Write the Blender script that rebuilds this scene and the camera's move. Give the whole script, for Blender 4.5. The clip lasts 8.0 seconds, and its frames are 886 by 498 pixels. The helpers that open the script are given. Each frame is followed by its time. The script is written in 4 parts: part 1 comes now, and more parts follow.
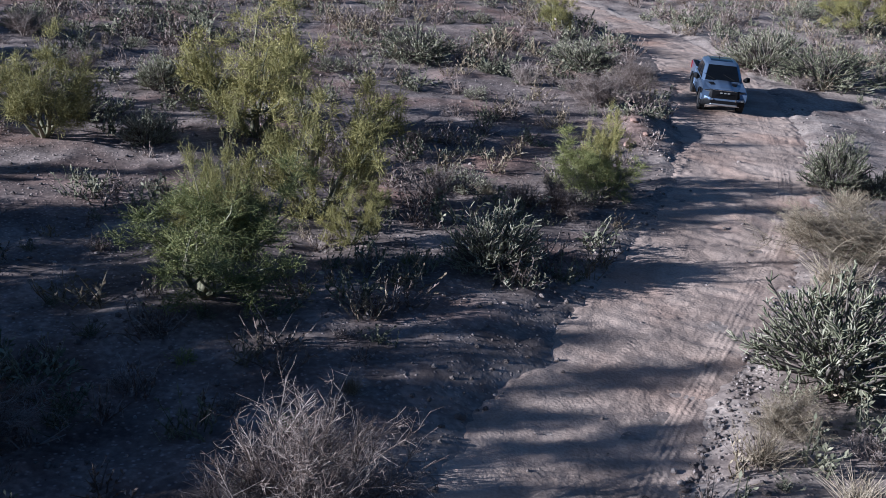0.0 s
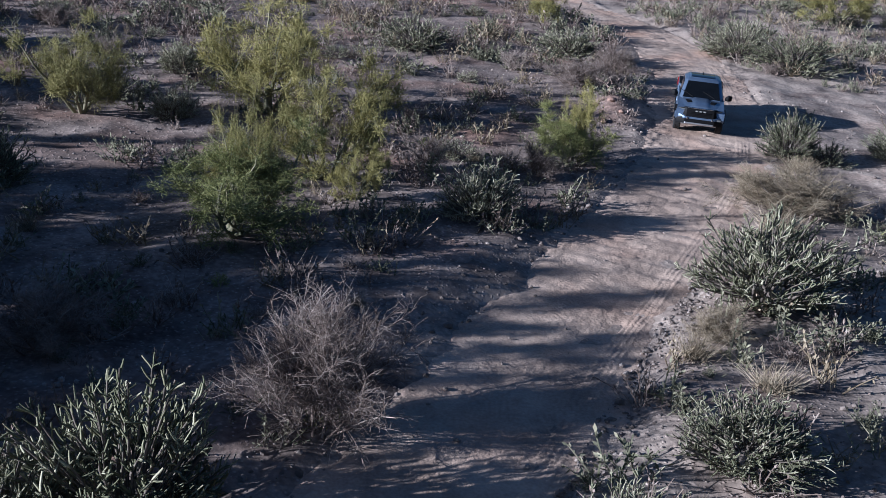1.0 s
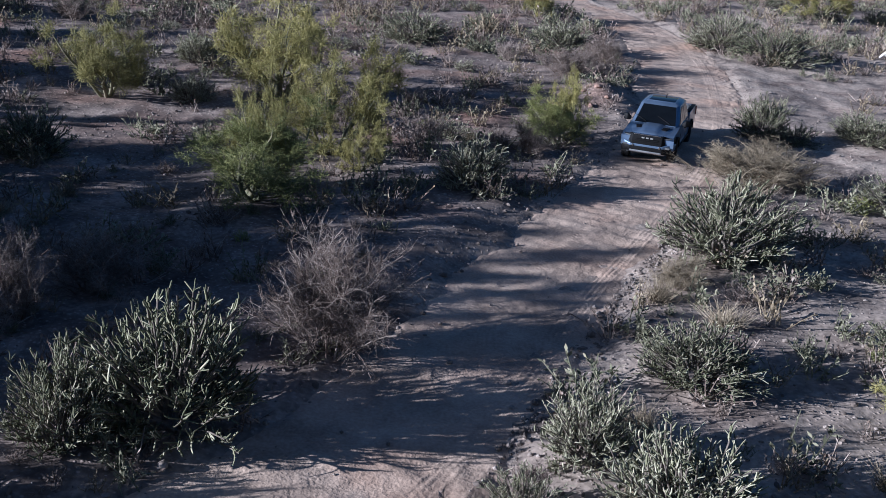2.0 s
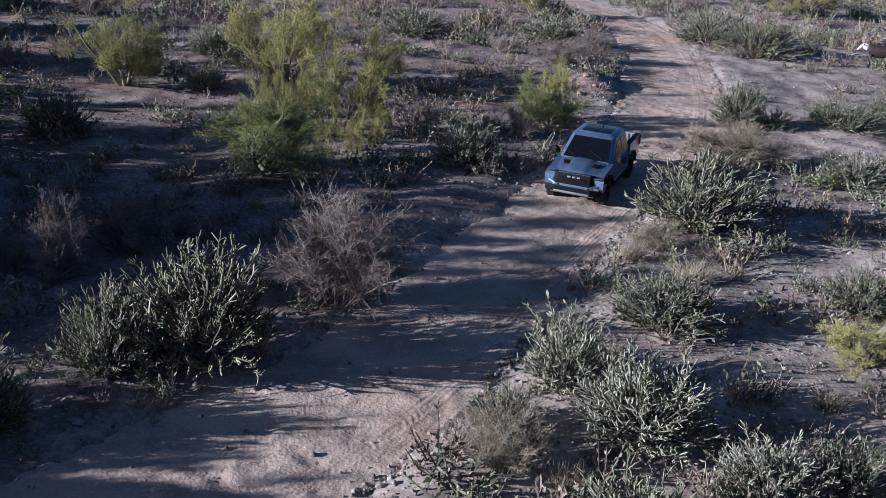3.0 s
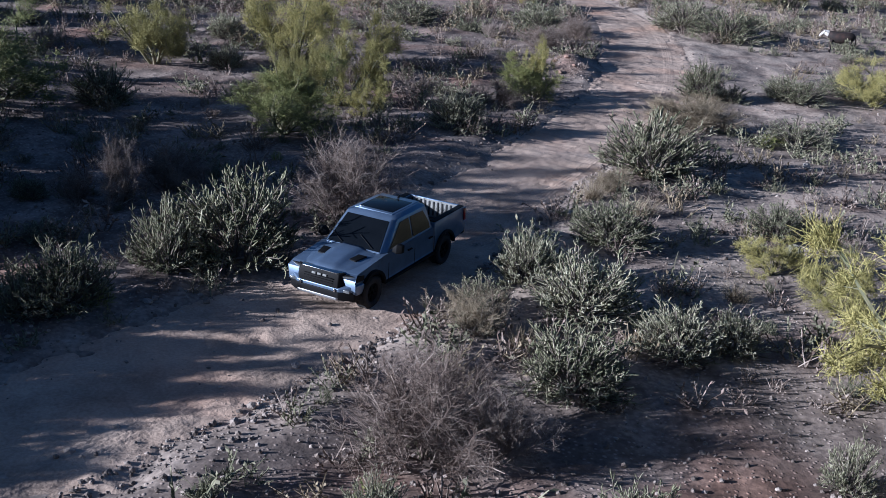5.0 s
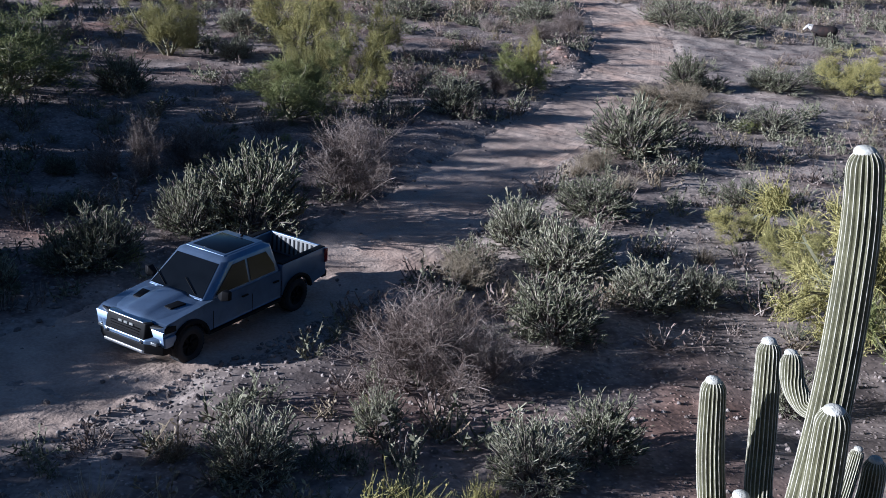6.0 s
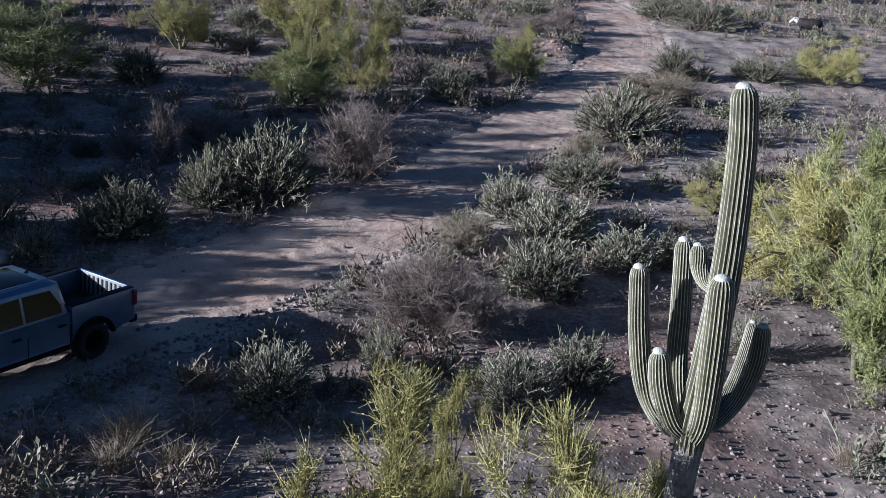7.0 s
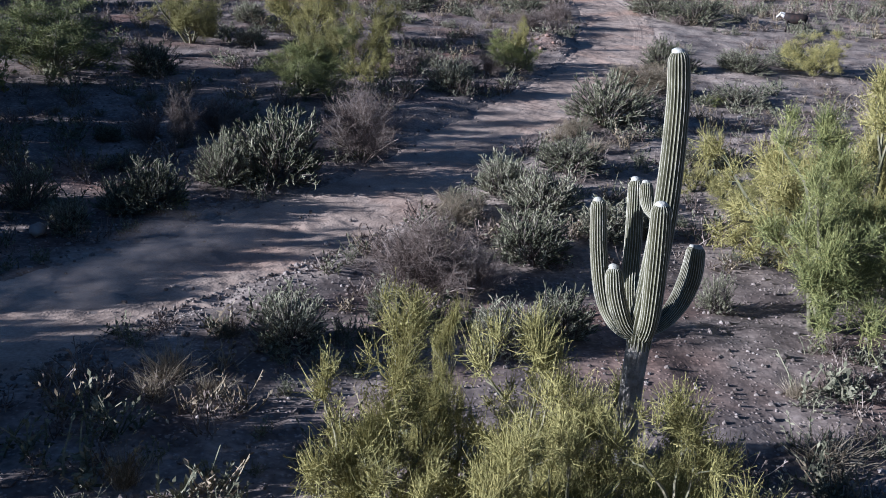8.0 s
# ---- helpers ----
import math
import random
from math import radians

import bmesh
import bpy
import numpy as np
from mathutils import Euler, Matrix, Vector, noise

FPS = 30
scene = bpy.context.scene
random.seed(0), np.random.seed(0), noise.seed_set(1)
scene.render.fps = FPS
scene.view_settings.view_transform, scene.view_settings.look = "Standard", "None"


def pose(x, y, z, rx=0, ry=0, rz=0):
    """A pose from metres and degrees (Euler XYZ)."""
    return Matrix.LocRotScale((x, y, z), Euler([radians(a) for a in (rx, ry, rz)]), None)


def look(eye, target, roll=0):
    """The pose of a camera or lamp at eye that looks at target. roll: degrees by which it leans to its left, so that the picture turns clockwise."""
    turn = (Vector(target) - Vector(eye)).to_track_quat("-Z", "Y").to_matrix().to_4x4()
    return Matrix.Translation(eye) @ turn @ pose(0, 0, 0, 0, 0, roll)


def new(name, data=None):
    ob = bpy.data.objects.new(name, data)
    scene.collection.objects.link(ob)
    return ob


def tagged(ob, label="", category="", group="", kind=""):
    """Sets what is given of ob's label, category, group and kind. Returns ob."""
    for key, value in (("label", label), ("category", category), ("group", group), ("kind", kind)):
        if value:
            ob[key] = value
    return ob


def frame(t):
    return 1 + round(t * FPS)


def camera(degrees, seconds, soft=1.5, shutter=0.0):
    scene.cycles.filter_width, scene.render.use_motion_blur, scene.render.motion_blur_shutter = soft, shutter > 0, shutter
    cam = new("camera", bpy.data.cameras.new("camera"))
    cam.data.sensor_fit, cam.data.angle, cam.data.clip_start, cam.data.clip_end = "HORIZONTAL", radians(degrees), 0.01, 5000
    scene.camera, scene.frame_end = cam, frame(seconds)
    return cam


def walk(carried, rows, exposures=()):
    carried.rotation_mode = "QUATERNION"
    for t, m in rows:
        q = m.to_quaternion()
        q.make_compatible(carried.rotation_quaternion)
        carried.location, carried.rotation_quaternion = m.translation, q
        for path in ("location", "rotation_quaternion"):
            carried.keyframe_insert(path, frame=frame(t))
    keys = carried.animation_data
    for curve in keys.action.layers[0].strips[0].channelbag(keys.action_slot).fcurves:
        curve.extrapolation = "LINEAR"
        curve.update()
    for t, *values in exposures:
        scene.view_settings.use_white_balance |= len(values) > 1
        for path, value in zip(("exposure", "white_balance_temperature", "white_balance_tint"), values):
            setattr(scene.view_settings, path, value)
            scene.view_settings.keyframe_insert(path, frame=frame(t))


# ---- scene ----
cam = camera(46.0, 8.0, soft=0.9)
PATH = [
    (0, (-0.008, 0.021, 10.016), (-0.013, 1.889, 9.304), 4.8),
    (0.5, (0.186, -2.343, 10.122), (0.181, -0.474, 9.41), 4.7),
    (1, (0.35, -4.411, 10.218), (0.344, -2.541, 9.506), 4.6),
    (1.5, (0.495, -6.224, 10.324), (0.487, -4.356, 9.612), 4.6),
    (3, (0.805, -10.86, 10.412), (0.796, -8.989, 9.704), 4.3),
    (3.5, (0.954, -12.329, 10.487), (0.944, -10.459, 9.778), 4.3),
    (4, (1.093, -13.837, 10.546), (1.082, -11.968, 9.837), 4.2),
    (4.5, (1.221, -15.351, 10.597), (1.209, -13.481, 9.888), 4.2),
    (6, (1.594, -19.962, 10.811), (1.579, -18.093, 10.101), 4.1),
    (6.5, (1.705, -21.373, 10.884), (1.688, -19.504, 10.173), 4.0),
    (7, (1.797, -22.797, 10.966), (1.779, -20.928, 10.254), 3.8),
    (7.5, (1.876, -24.21, 11.056), (1.858, -22.341, 10.343), 3.6),
    (8, (1.929, -25.559, 11.133), (1.911, -23.691, 10.42), 3.6),
]
walk(cam, [(t, look(eye, target, roll)) for t, eye, target, roll in PATH], [(0, 1.2, 4050, 11), (8, 1.2, 4050, 11)])

# ---- light: a low sun and a clear sky ----
SUN_HEIGHT, SHADE_TURN = 15.0, 16.0  # degrees; the shadows fall towards +x, turned a little to +y
sun_data = bpy.data.lights.new("sun", "SUN")
sun_data.energy, sun_data.angle, sun_data.color = 5.0, radians(0.55), (1.0, 0.745, 0.485)
sun = new("sun", sun_data)
aim = Vector((math.cos(radians(SHADE_TURN)), math.sin(radians(SHADE_TURN)), -math.tan(radians(SUN_HEIGHT))))
sun.matrix_world = look((-60, 0, 40), tuple(Vector((-60, 0, 40)) + aim))
world = bpy.data.worlds.new("sky")
scene.world = world
world.use_nodes = True
sky = world.node_tree.nodes.new("ShaderNodeTexSky")
sky.sky_type, sky.sun_disc = "NISHITA", False
sky.sun_elevation, sky.sun_rotation = radians(SUN_HEIGHT), radians(270 - SHADE_TURN)
back = world.node_tree.nodes["Background"]
back.inputs["Strength"].default_value = 0.0185
world.node_tree.links.new(sky.outputs["Color"], back.inputs["Color"])

# ---- materials ----
def soil(name, low, mid, high, scale, rough=0.95, bump=0.5, fine=60.0, stones=0.0, island=0.0, metal=0.0, coat=0.0, detail=8.0, gloss=0.5, tint=None, sand=None):
    """A material of three shades mixed by coarse and fine noise, with relief; island: how far single pieces differ."""
    m = bpy.data.materials.new(name)
    m.use_nodes = True
    nt = m.node_tree
    N, L = nt.nodes, nt.links
    b = N["Principled BSDF"]
    b.inputs["Roughness"].default_value, b.inputs["Metallic"].default_value = rough, metal
    b.inputs["Coat Weight"].default_value = coat
    b.inputs["Specular IOR Level"].default_value = gloss
    co = N.new("ShaderNodeTexCoord")
    n1 = N.new("ShaderNodeTexNoise")
    n1.inputs["Scale"].default_value, n1.inputs["Detail"].default_value, n1.inputs["Roughness"].default_value = scale, detail, 0.62
    n2 = N.new("ShaderNodeTexNoise")
    n2.inputs["Scale"].default_value, n2.inputs["Detail"].default_value = fine, 4.0
    for n in (n1, n2):
        L.new(co.outputs["Object"], n.inputs["Vector"])
    mix = N.new("ShaderNodeMath")
    mix.operation = "MULTIPLY_ADD"
    mix.inputs[1].default_value, mix.inputs[2].default_value = 0.45, -0.22
    L.new(n2.outputs["Fac"], mix.inputs[0])
    total = N.new("ShaderNodeMath")
    total.operation = "ADD"
    L.new(n1.outputs["Fac"], total.inputs[0])
    L.new(mix.outputs[0], total.inputs[1])
    value = total.outputs[0]
    if island:
        geo = N.new("ShaderNodeNewGeometry")
        info = N.new("ShaderNodeObjectInfo")
        a = N.new("ShaderNodeMath")
        a.operation = "MULTIPLY_ADD"
        a.inputs[1].default_value, a.inputs[2].default_value = island, -island * 0.75
        L.new(geo.outputs["Random Per Island"], a.inputs[0])
        o = N.new("ShaderNodeMath")
        o.operation = "MULTIPLY_ADD"
        o.inputs[1].default_value = island * 0.5
        L.new(info.outputs["Random"], o.inputs[0])
        L.new(a.outputs[0], o.inputs[2])
        s = N.new("ShaderNodeMath")
        L.new(value, s.inputs[0])
        L.new(o.outputs[0], s.inputs[1])
        value = s.outputs[0]
    ramp = N.new("ShaderNodeValToRGB")
    e = ramp.color_ramp.elements
    e[0].position, e[0].color = 0.3, (*low, 1)
    e[1].position, e[1].color = 0.72, (*high, 1)
    e.new(0.5).color = (*mid, 1)
    L.new(value, ramp.inputs["Fac"])
    colour = ramp.outputs["Color"]
    height = value
    if stones:
        v = N.new("ShaderNodeTexVoronoi")
        v.inputs["Scale"].default_value, v.inputs["Randomness"].default_value = stones, 1.0
        L.new(co.outputs["Object"], v.inputs["Vector"])
        sr = N.new("ShaderNodeValToRGB")
        sr.color_ramp.elements[0].position, sr.color_ramp.elements[0].color = 0.12, (1, 1, 1, 1)
        sr.color_ramp.elements[1].position, sr.color_ramp.elements[1].color = 0.3, (0, 0, 0, 1)
        L.new(v.outputs["Distance"], sr.inputs["Fac"])
        patch = N.new("ShaderNodeMath")
        patch.operation = "MULTIPLY"
        L.new(sr.outputs["Color"], patch.inputs[0])
        L.new(n1.outputs["Fac"], patch.inputs[1])
        mc = N.new("ShaderNodeMix")
        mc.data_type = "RGBA"
        L.new(patch.outputs[0], mc.inputs["Factor"])
        L.new(colour, mc.inputs["A"])
        mc.inputs["B"].default_value = (high[0] * 1.55, high[1] * 1.55, high[2] * 1.6, 1)
        colour = mc.outputs["Result"]
        hs = N.new("ShaderNodeMath")
        hs.operation = "MULTIPLY_ADD"
        hs.inputs[1].default_value = 0.7
        L.new(patch.outputs[0], hs.inputs[0])
        L.new(value, hs.inputs[2])
        height = hs.outputs[0]
    if tint:
        n3 = N.new("ShaderNodeTexNoise")
        n3.inputs["Scale"].default_value, n3.inputs["Detail"].default_value = 0.22, 5.0
        L.new(co.outputs["Object"], n3.inputs["Vector"])
        tr = N.new("ShaderNodeValToRGB")
        tr.color_ramp.elements[0].position, tr.color_ramp.elements[1].position = 0.5, 0.7
        L.new(n3.outputs["Fac"], tr.inputs["Fac"])
        mt = N.new("ShaderNodeMix")
        mt.data_type, mt.blend_type = "RGBA", "MULTIPLY"
        L.new(tr.outputs["Color"], mt.inputs["Factor"])
        L.new(colour, mt.inputs["A"])
        mt.inputs["B"].default_value = (*tint, 1)
        colour = mt.outputs["Result"]
    if sand:  # paler sand where the ground says so
        at = N.new("ShaderNodeAttribute")
        at.attribute_name = "sand"
        part_sand = N.new("ShaderNodeMath")
        part_sand.operation = "MULTIPLY_ADD"
        part_sand.use_clamp = True
        part_sand.inputs[2].default_value = -0.1
        wide = N.new("ShaderNodeMapRange")
        wide.inputs["From Min"].default_value, wide.inputs["From Max"].default_value = 0.3, 0.62
        L.new(n1.outputs["Fac"], wide.inputs["Value"])
        L.new(at.outputs["Fac"], part_sand.inputs[0])
        L.new(wide.outputs["Result"], part_sand.inputs[1])
        fine_sand = N.new("ShaderNodeValToRGB")
        fine_sand.color_ramp.elements[0].position, fine_sand.color_ramp.elements[0].color = 0.3, (sand[0] * 0.6, sand[1] * 0.6, sand[2] * 0.6, 1)
        fine_sand.color_ramp.elements[1].position, fine_sand.color_ramp.elements[1].color = 0.7, (sand[0] * 1.2, sand[1] * 1.2, sand[2] * 1.2, 1)
        L.new(n2.outputs["Fac"], fine_sand.inputs["Fac"])
        ms = N.new("ShaderNodeMix")
        ms.data_type = "RGBA"
        L.new(part_sand.outputs[0], ms.inputs["Factor"])
        L.new(colour, ms.inputs["A"])
        L.new(fine_sand.outputs["Color"], ms.inputs["B"])
        colour = ms.outputs["Result"]
    L.new(colour, b.inputs["Base Color"])
    if bump:
        bp = N.new("ShaderNodeBump")
        bp.inputs["Strength"].default_value, bp.inputs["Distance"].default_value = bump, 0.04
        L.new(height, bp.inputs["Height"])
        L.new(bp.outputs["Normal"], b.inputs["Normal"])
    return m


def plain(name, colour, rough=0.5, metal=0.0, coat=0.0, glow=0.0, gloss=0.5):
    """A smooth surface with a faint dusty unevenness."""
    m = soil(name, tuple(c * 0.82 for c in colour), colour, tuple(min(1, c * 1.15) for c in colour), 3.0, rough, 0.04, 90.0, metal=metal, coat=coat, gloss=gloss)
    if glow:
        b = m.node_tree.nodes["Principled BSDF"]
        b.inputs["Emission Color"].default_value, b.inputs["Emission Strength"].default_value = (*colour, 1), glow
    return m


M_GROUND = soil("desert_soil", (0.07, 0.052, 0.044), (0.165, 0.128, 0.107), (0.37, 0.3, 0.252), 0.6, bump=1.0, fine=7.0, stones=7.0, tint=(1.12, 0.86, 0.72), sand=(0.43, 0.352, 0.285))
M_ROAD = soil("graded_dirt", (0.25, 0.186, 0.14), (0.42, 0.32, 0.244), (0.58, 0.455, 0.352), 0.5, bump=1.0, fine=14.0, tint=(1.06, 0.9, 0.8))


def tread_marks(m, tracks):
    """Adds lugs pressed by tyres to a road's material: rows of place across, half width, lugs a metre, slant, depth."""
    N, L = m.node_tree.nodes, m.node_tree.links

    def calc(how, a, b, c=None):
        n = N.new("ShaderNodeMath")
        n.operation = how
        for i, v in enumerate((a, b, c)):
            if isinstance(v, (int, float)):
                n.inputs[i].default_value = v
            elif v is not None:
                L.new(v, n.inputs[i])
        return n.outputs[0]

    along, across = N.new("ShaderNodeAttribute"), N.new("ShaderNodeAttribute")
    along.attribute_name, across.attribute_name = "along", "across"
    co, worn = N.new("ShaderNodeTexCoord"), N.new("ShaderNodeTexNoise")
    worn.inputs["Scale"].default_value, worn.inputs["Detail"].default_value = 1.1, 3.0
    L.new(co.outputs["Object"], worn.inputs["Vector"])
    left = N.new("ShaderNodeMapRange")
    left.inputs["From Min"].default_value, left.inputs["From Max"].default_value = 0.42, 0.7
    L.new(worn.outputs["Fac"], left.inputs["Value"])
    total = 0.0
    for place, half, lugs, slant, depth in tracks:
        v = calc("ABSOLUTE", calc("SUBTRACT", across.outputs["Fac"], place), 0.0)
        wave = calc("SINE", calc("MULTIPLY_ADD", v, slant, calc("MULTIPLY", along.outputs["Fac"], lugs * 6.283)), 0.0)
        inside = N.new("ShaderNodeMapRange")
        inside.inputs["From Min"].default_value, inside.inputs["From Max"].default_value = half * 1.15, half * 0.85
        L.new(v, inside.inputs["Value"])
        total = calc("ADD", calc("MULTIPLY", calc("MULTIPLY", wave, inside.outputs["Result"]), depth), total)
    total = calc("MULTIPLY", total, left.outputs["Result"])
    press = N.new("ShaderNodeBump")
    press.inputs["Strength"].default_value, press.inputs["Distance"].default_value = 0.45, 0.009
    shader = N["Principled BSDF"].inputs["Normal"]
    L.new(total, press.inputs["Height"])
    L.new(shader.links[0].from_socket, press.inputs["Normal"])
    L.new(press.outputs["Normal"], shader)


tread_marks(M_ROAD, ((-1.45, 0.16, 7.0, 24.0, 0.5), (-0.5, 0.17, 6.0, 30.0, 0.8), (0.25, 0.15, 7.5, 26.0, 0.6), (1.3, 0.2, 5.5, 30.0, 0.8), (-1.0, 0.14, 8.0, 20.0, 0.4), (0.8, 0.14, 8.0, 22.0, 0.4)))
M_STONE = soil("field_stone", (0.13, 0.105, 0.088), (0.24, 0.2, 0.17), (0.4, 0.345, 0.3), 2.0, 0.9, 0.5, 30.0, island=0.5)
M_CLAY = soil("red_clay", (0.17, 0.105, 0.075), (0.29, 0.185, 0.135), (0.42, 0.3, 0.23), 1.4, bump=1.0, fine=12.0, stones=4.0)
M_PV_BARK = soil("green_bark", (0.08, 0.085, 0.04), (0.16, 0.15, 0.08), (0.25, 0.22, 0.14), 5.0, 0.8, 0.3, 40.0)
M_PV = soil("palo_verde_twig", (0.155, 0.142, 0.035), (0.265, 0.24, 0.066), (0.395, 0.35, 0.115), 1.2, 0.75, 0.0, 12.0, island=0.5)
M_PV_GREEN = soil("green_leaf", (0.1, 0.112, 0.03), (0.19, 0.2, 0.054), (0.3, 0.296, 0.092), 1.2, 0.7, 0.0, 12.0, island=0.5)
M_CHOLLA = soil("cholla_stem", (0.1, 0.104, 0.052), (0.21, 0.206, 0.118), (0.41, 0.39, 0.27), 3.0, 0.85, 0.5, 45.0, island=0.45)
M_CHOLLA_OLD = soil("cholla_wood", (0.06, 0.05, 0.04), (0.12, 0.1, 0.08), (0.2, 0.17, 0.14), 5.0, 0.95, 0.4, 40.0)
M_TWIG = soil("dry_twig", (0.12, 0.088, 0.068), (0.22, 0.172, 0.14), (0.35, 0.295, 0.25), 3.0, 0.95, 0.0, 30.0, island=0.5)
M_STRAW = soil("dry_grass", (0.16, 0.125, 0.075), (0.27, 0.22, 0.14), (0.39, 0.33, 0.23), 3.0, 0.95, 0.0, 30.0, island=0.5)
M_SAGE = soil("grey_leaf", (0.085, 0.087, 0.05), (0.152, 0.15, 0.09), (0.255, 0.24, 0.158), 3.0, 0.95, 0.0, 30.0, island=0.5)


# ---- mesh helpers ----
def raw_mesh(name, verts, faces, material, smooth=False, second=None, split=0):
    """A mesh from arrays; all faces have the same number of corners."""
    verts, faces = np.asarray(verts, np.float32), np.asarray(faces, np.int32)
    me = bpy.data.meshes.new(name)
    k = faces.shape[1]
    me.vertices.add(len(verts))
    me.vertices.foreach_set("co", verts.ravel())
    me.loops.add(faces.size)
    me.loops.foreach_set("vertex_index", faces.ravel())
    me.polygons.add(len(faces))
    me.polygons.foreach_set("loop_start", np.arange(0, faces.size, k, dtype=np.int32))
    me.polygons.foreach_set("use_smooth", np.full(len(faces), smooth))
    me.materials.append(material)
    if second:  # the first faces, up to split, take the second material
        me.materials.append(second)
        me.polygons.foreach_set("material_index", (np.arange(len(faces)) < split).astype(np.int32))
    me.update(calc_edges=True)
    return me


def value_noise(x, y, seed):
    """Smooth noise from 0 to 1 at unit scale."""
    xi, yi = np.floor(x).astype(np.int64), np.floor(y).astype(np.int64)
    fx, fy = x - xi, y - yi
    fx, fy = fx * fx * (3 - 2 * fx), fy * fy * (3 - 2 * fy)

    def h(a, b):
        n = (a * 374761393 + b * 668265263 + seed * 974711) & 0x7FFFFFFF
        n = ((n ^ (n >> 13)) * 1274126177) & 0x7FFFFFFF
        return ((n ^ (n >> 16)) & 0xFFFF) / 65535.0

    a, b, c, d = h(xi, yi), h(xi + 1, yi), h(xi, yi + 1), h(xi + 1, yi + 1)
    return (a * (1 - fx) + b * fx) * (1 - fy) + (c * (1 - fx) + d * fx) * fy


# ---- the road's line: x, y, half width ----
ROAD = np.array([
    (-24, -33, 2.4), (-15.8, -18, 2.4), (-11.4, -9.9, 2.5), (-8.4, -4.4, 2.5), (-5.9, 0.2, 2.4), (-2.8, 4.8, 2.3),
    (-0.6, 8.2, 2.1), (1.2, 12.4, 2.0), (2.9, 17.0, 2.1), (4.6, 20.9, 2.1), (7.2, 26.8, 2.2), (9.3, 32, 2.4),
    (10.8, 37.5, 2.6), (11.9, 44, 2.6), (12.7, 50, 2.5), (13.0, 56, 2.4), (12.6, 62, 2.3), (11.2, 68.5, 2.2),
    (9, 75, 2.1), (5, 85, 2.1), (-3, 98, 2.1), (-16, 112, 2.1), (-40, 130, 2.1),
])


def smooth_line(rows, step, dims=2):
    """Points along a smooth curve through the rows, a step apart."""
    out = []
    n = len(rows)
    for i in range(n - 1):
        p0, p1, p2, p3 = rows[max(i - 1, 0)], rows[i], rows[i + 1], rows[min(i + 2, n - 1)]
        for u in np.linspace(0, 1, 40, endpoint=False):
            out.append(0.5 * (2 * p1 + (p2 - p0) * u + (2 * p0 - 5 * p1 + 4 * p2 - p3) * u**2 + (3 * p1 - p0 - 3 * p2 + p3) * u**3))
    out = np.array(out + [rows[-1]])
    s = np.r_[0, np.cumsum(np.linalg.norm(np.diff(out[:, :dims], axis=0), axis=1))]
    at = np.arange(0, s[-1], step)
    return np.stack([np.interp(at, s, out[:, c]) for c in range(out.shape[1])], 1), at


LINE, ALONG = smooth_line(ROAD, 0.1)
WAY = np.gradient(LINE[:, :2], axis=0)
WAY /= np.linalg.norm(WAY, axis=1)[:, None]
SIDE = np.stack([WAY[:, 1], -WAY[:, 0]], 1)  # to the right of the line


def road_offset(x, y):
    """Signed distance from the road's middle (right is plus) and the half width there."""
    x, y = np.atleast_1d(x).astype(float), np.atleast_1d(y).astype(float)
    off, half = np.full(x.shape, 99.0), np.full(x.shape, 2.2)
    some = LINE[::5]
    for a in range(0, x.size, 4000):
        d = (x[a : a + 4000, None] - some[:, 0]) ** 2 + (y[a : a + 4000, None] - some[:, 1]) ** 2
        i = d.argmin(1)
        dx, dy = x[a : a + 4000] - some[i, 0], y[a : a + 4000] - some[i, 1]
        side = SIDE[::5][i]
        off[a : a + 4000] = np.sign(dx * side[:, 0] + dy * side[:, 1]) * np.sqrt(d.min(1))
        half[a : a + 4000] = some[i, 2]
    return off, half


def slope(y):
    """The rise of the whole place towards -y."""
    x = np.log1p(np.exp(np.clip(0.3 - y, -30, 30)))
    return 1.4 * (1 - np.exp(-np.minimum(x, 40) / 12))


def ground_height(x, y):
    x, y = np.atleast_1d(x).astype(float), np.atleast_1d(y).astype(float)
    off, half = road_offset(x, y)
    edge = np.abs(off) - half - 1.2 * (value_noise(x * 0.5, y * 0.5, 3) - 0.5) - 0.25 * (value_noise(x * 2.1, y * 2.1, 4) - 0.5)
    z = 0.5 * (value_noise(x * 0.09, y * 0.09, 5) - 0.5) + 0.22 * (value_noise(x * 0.33, y * 0.33, 6) - 0.5)
    z += 0.12 * (value_noise(x * 0.9, y * 0.9, 7) - 0.5) + 0.07 * (value_noise(x * 2.3, y * 2.3, 8) - 0.5) + 0.035 * (value_noise(x * 5, y * 5, 9) - 0.5)
    up = np.clip(edge / np.where(off < 0, 1.6, 1.2), -1, 1)
    rise = np.where(off < 0, 0.16, 0.12)
    bank = np.where(up > 0, up * up * (3 - 2 * up), 0)
    out = slope(y) - 0.05 + 0.05 * (value_noise(x * 3.1, y * 3.1, 12) - 0.5) + (0.05 + rise + z) * bank
    # berm pushed up beside the wheels
    out += 0.1 * np.exp(-((edge - 0.35) / 0.3) ** 2) * (0.4 + value_noise(x * 1.3, y * 1.3, 11))
    # cut bank at the bend
    out += 0.55 * np.exp(-(((x - 7.3) / 0.9) ** 2 + ((y - 41.0) / 2.2) ** 2)) * (np.abs(off) > half)
    return out


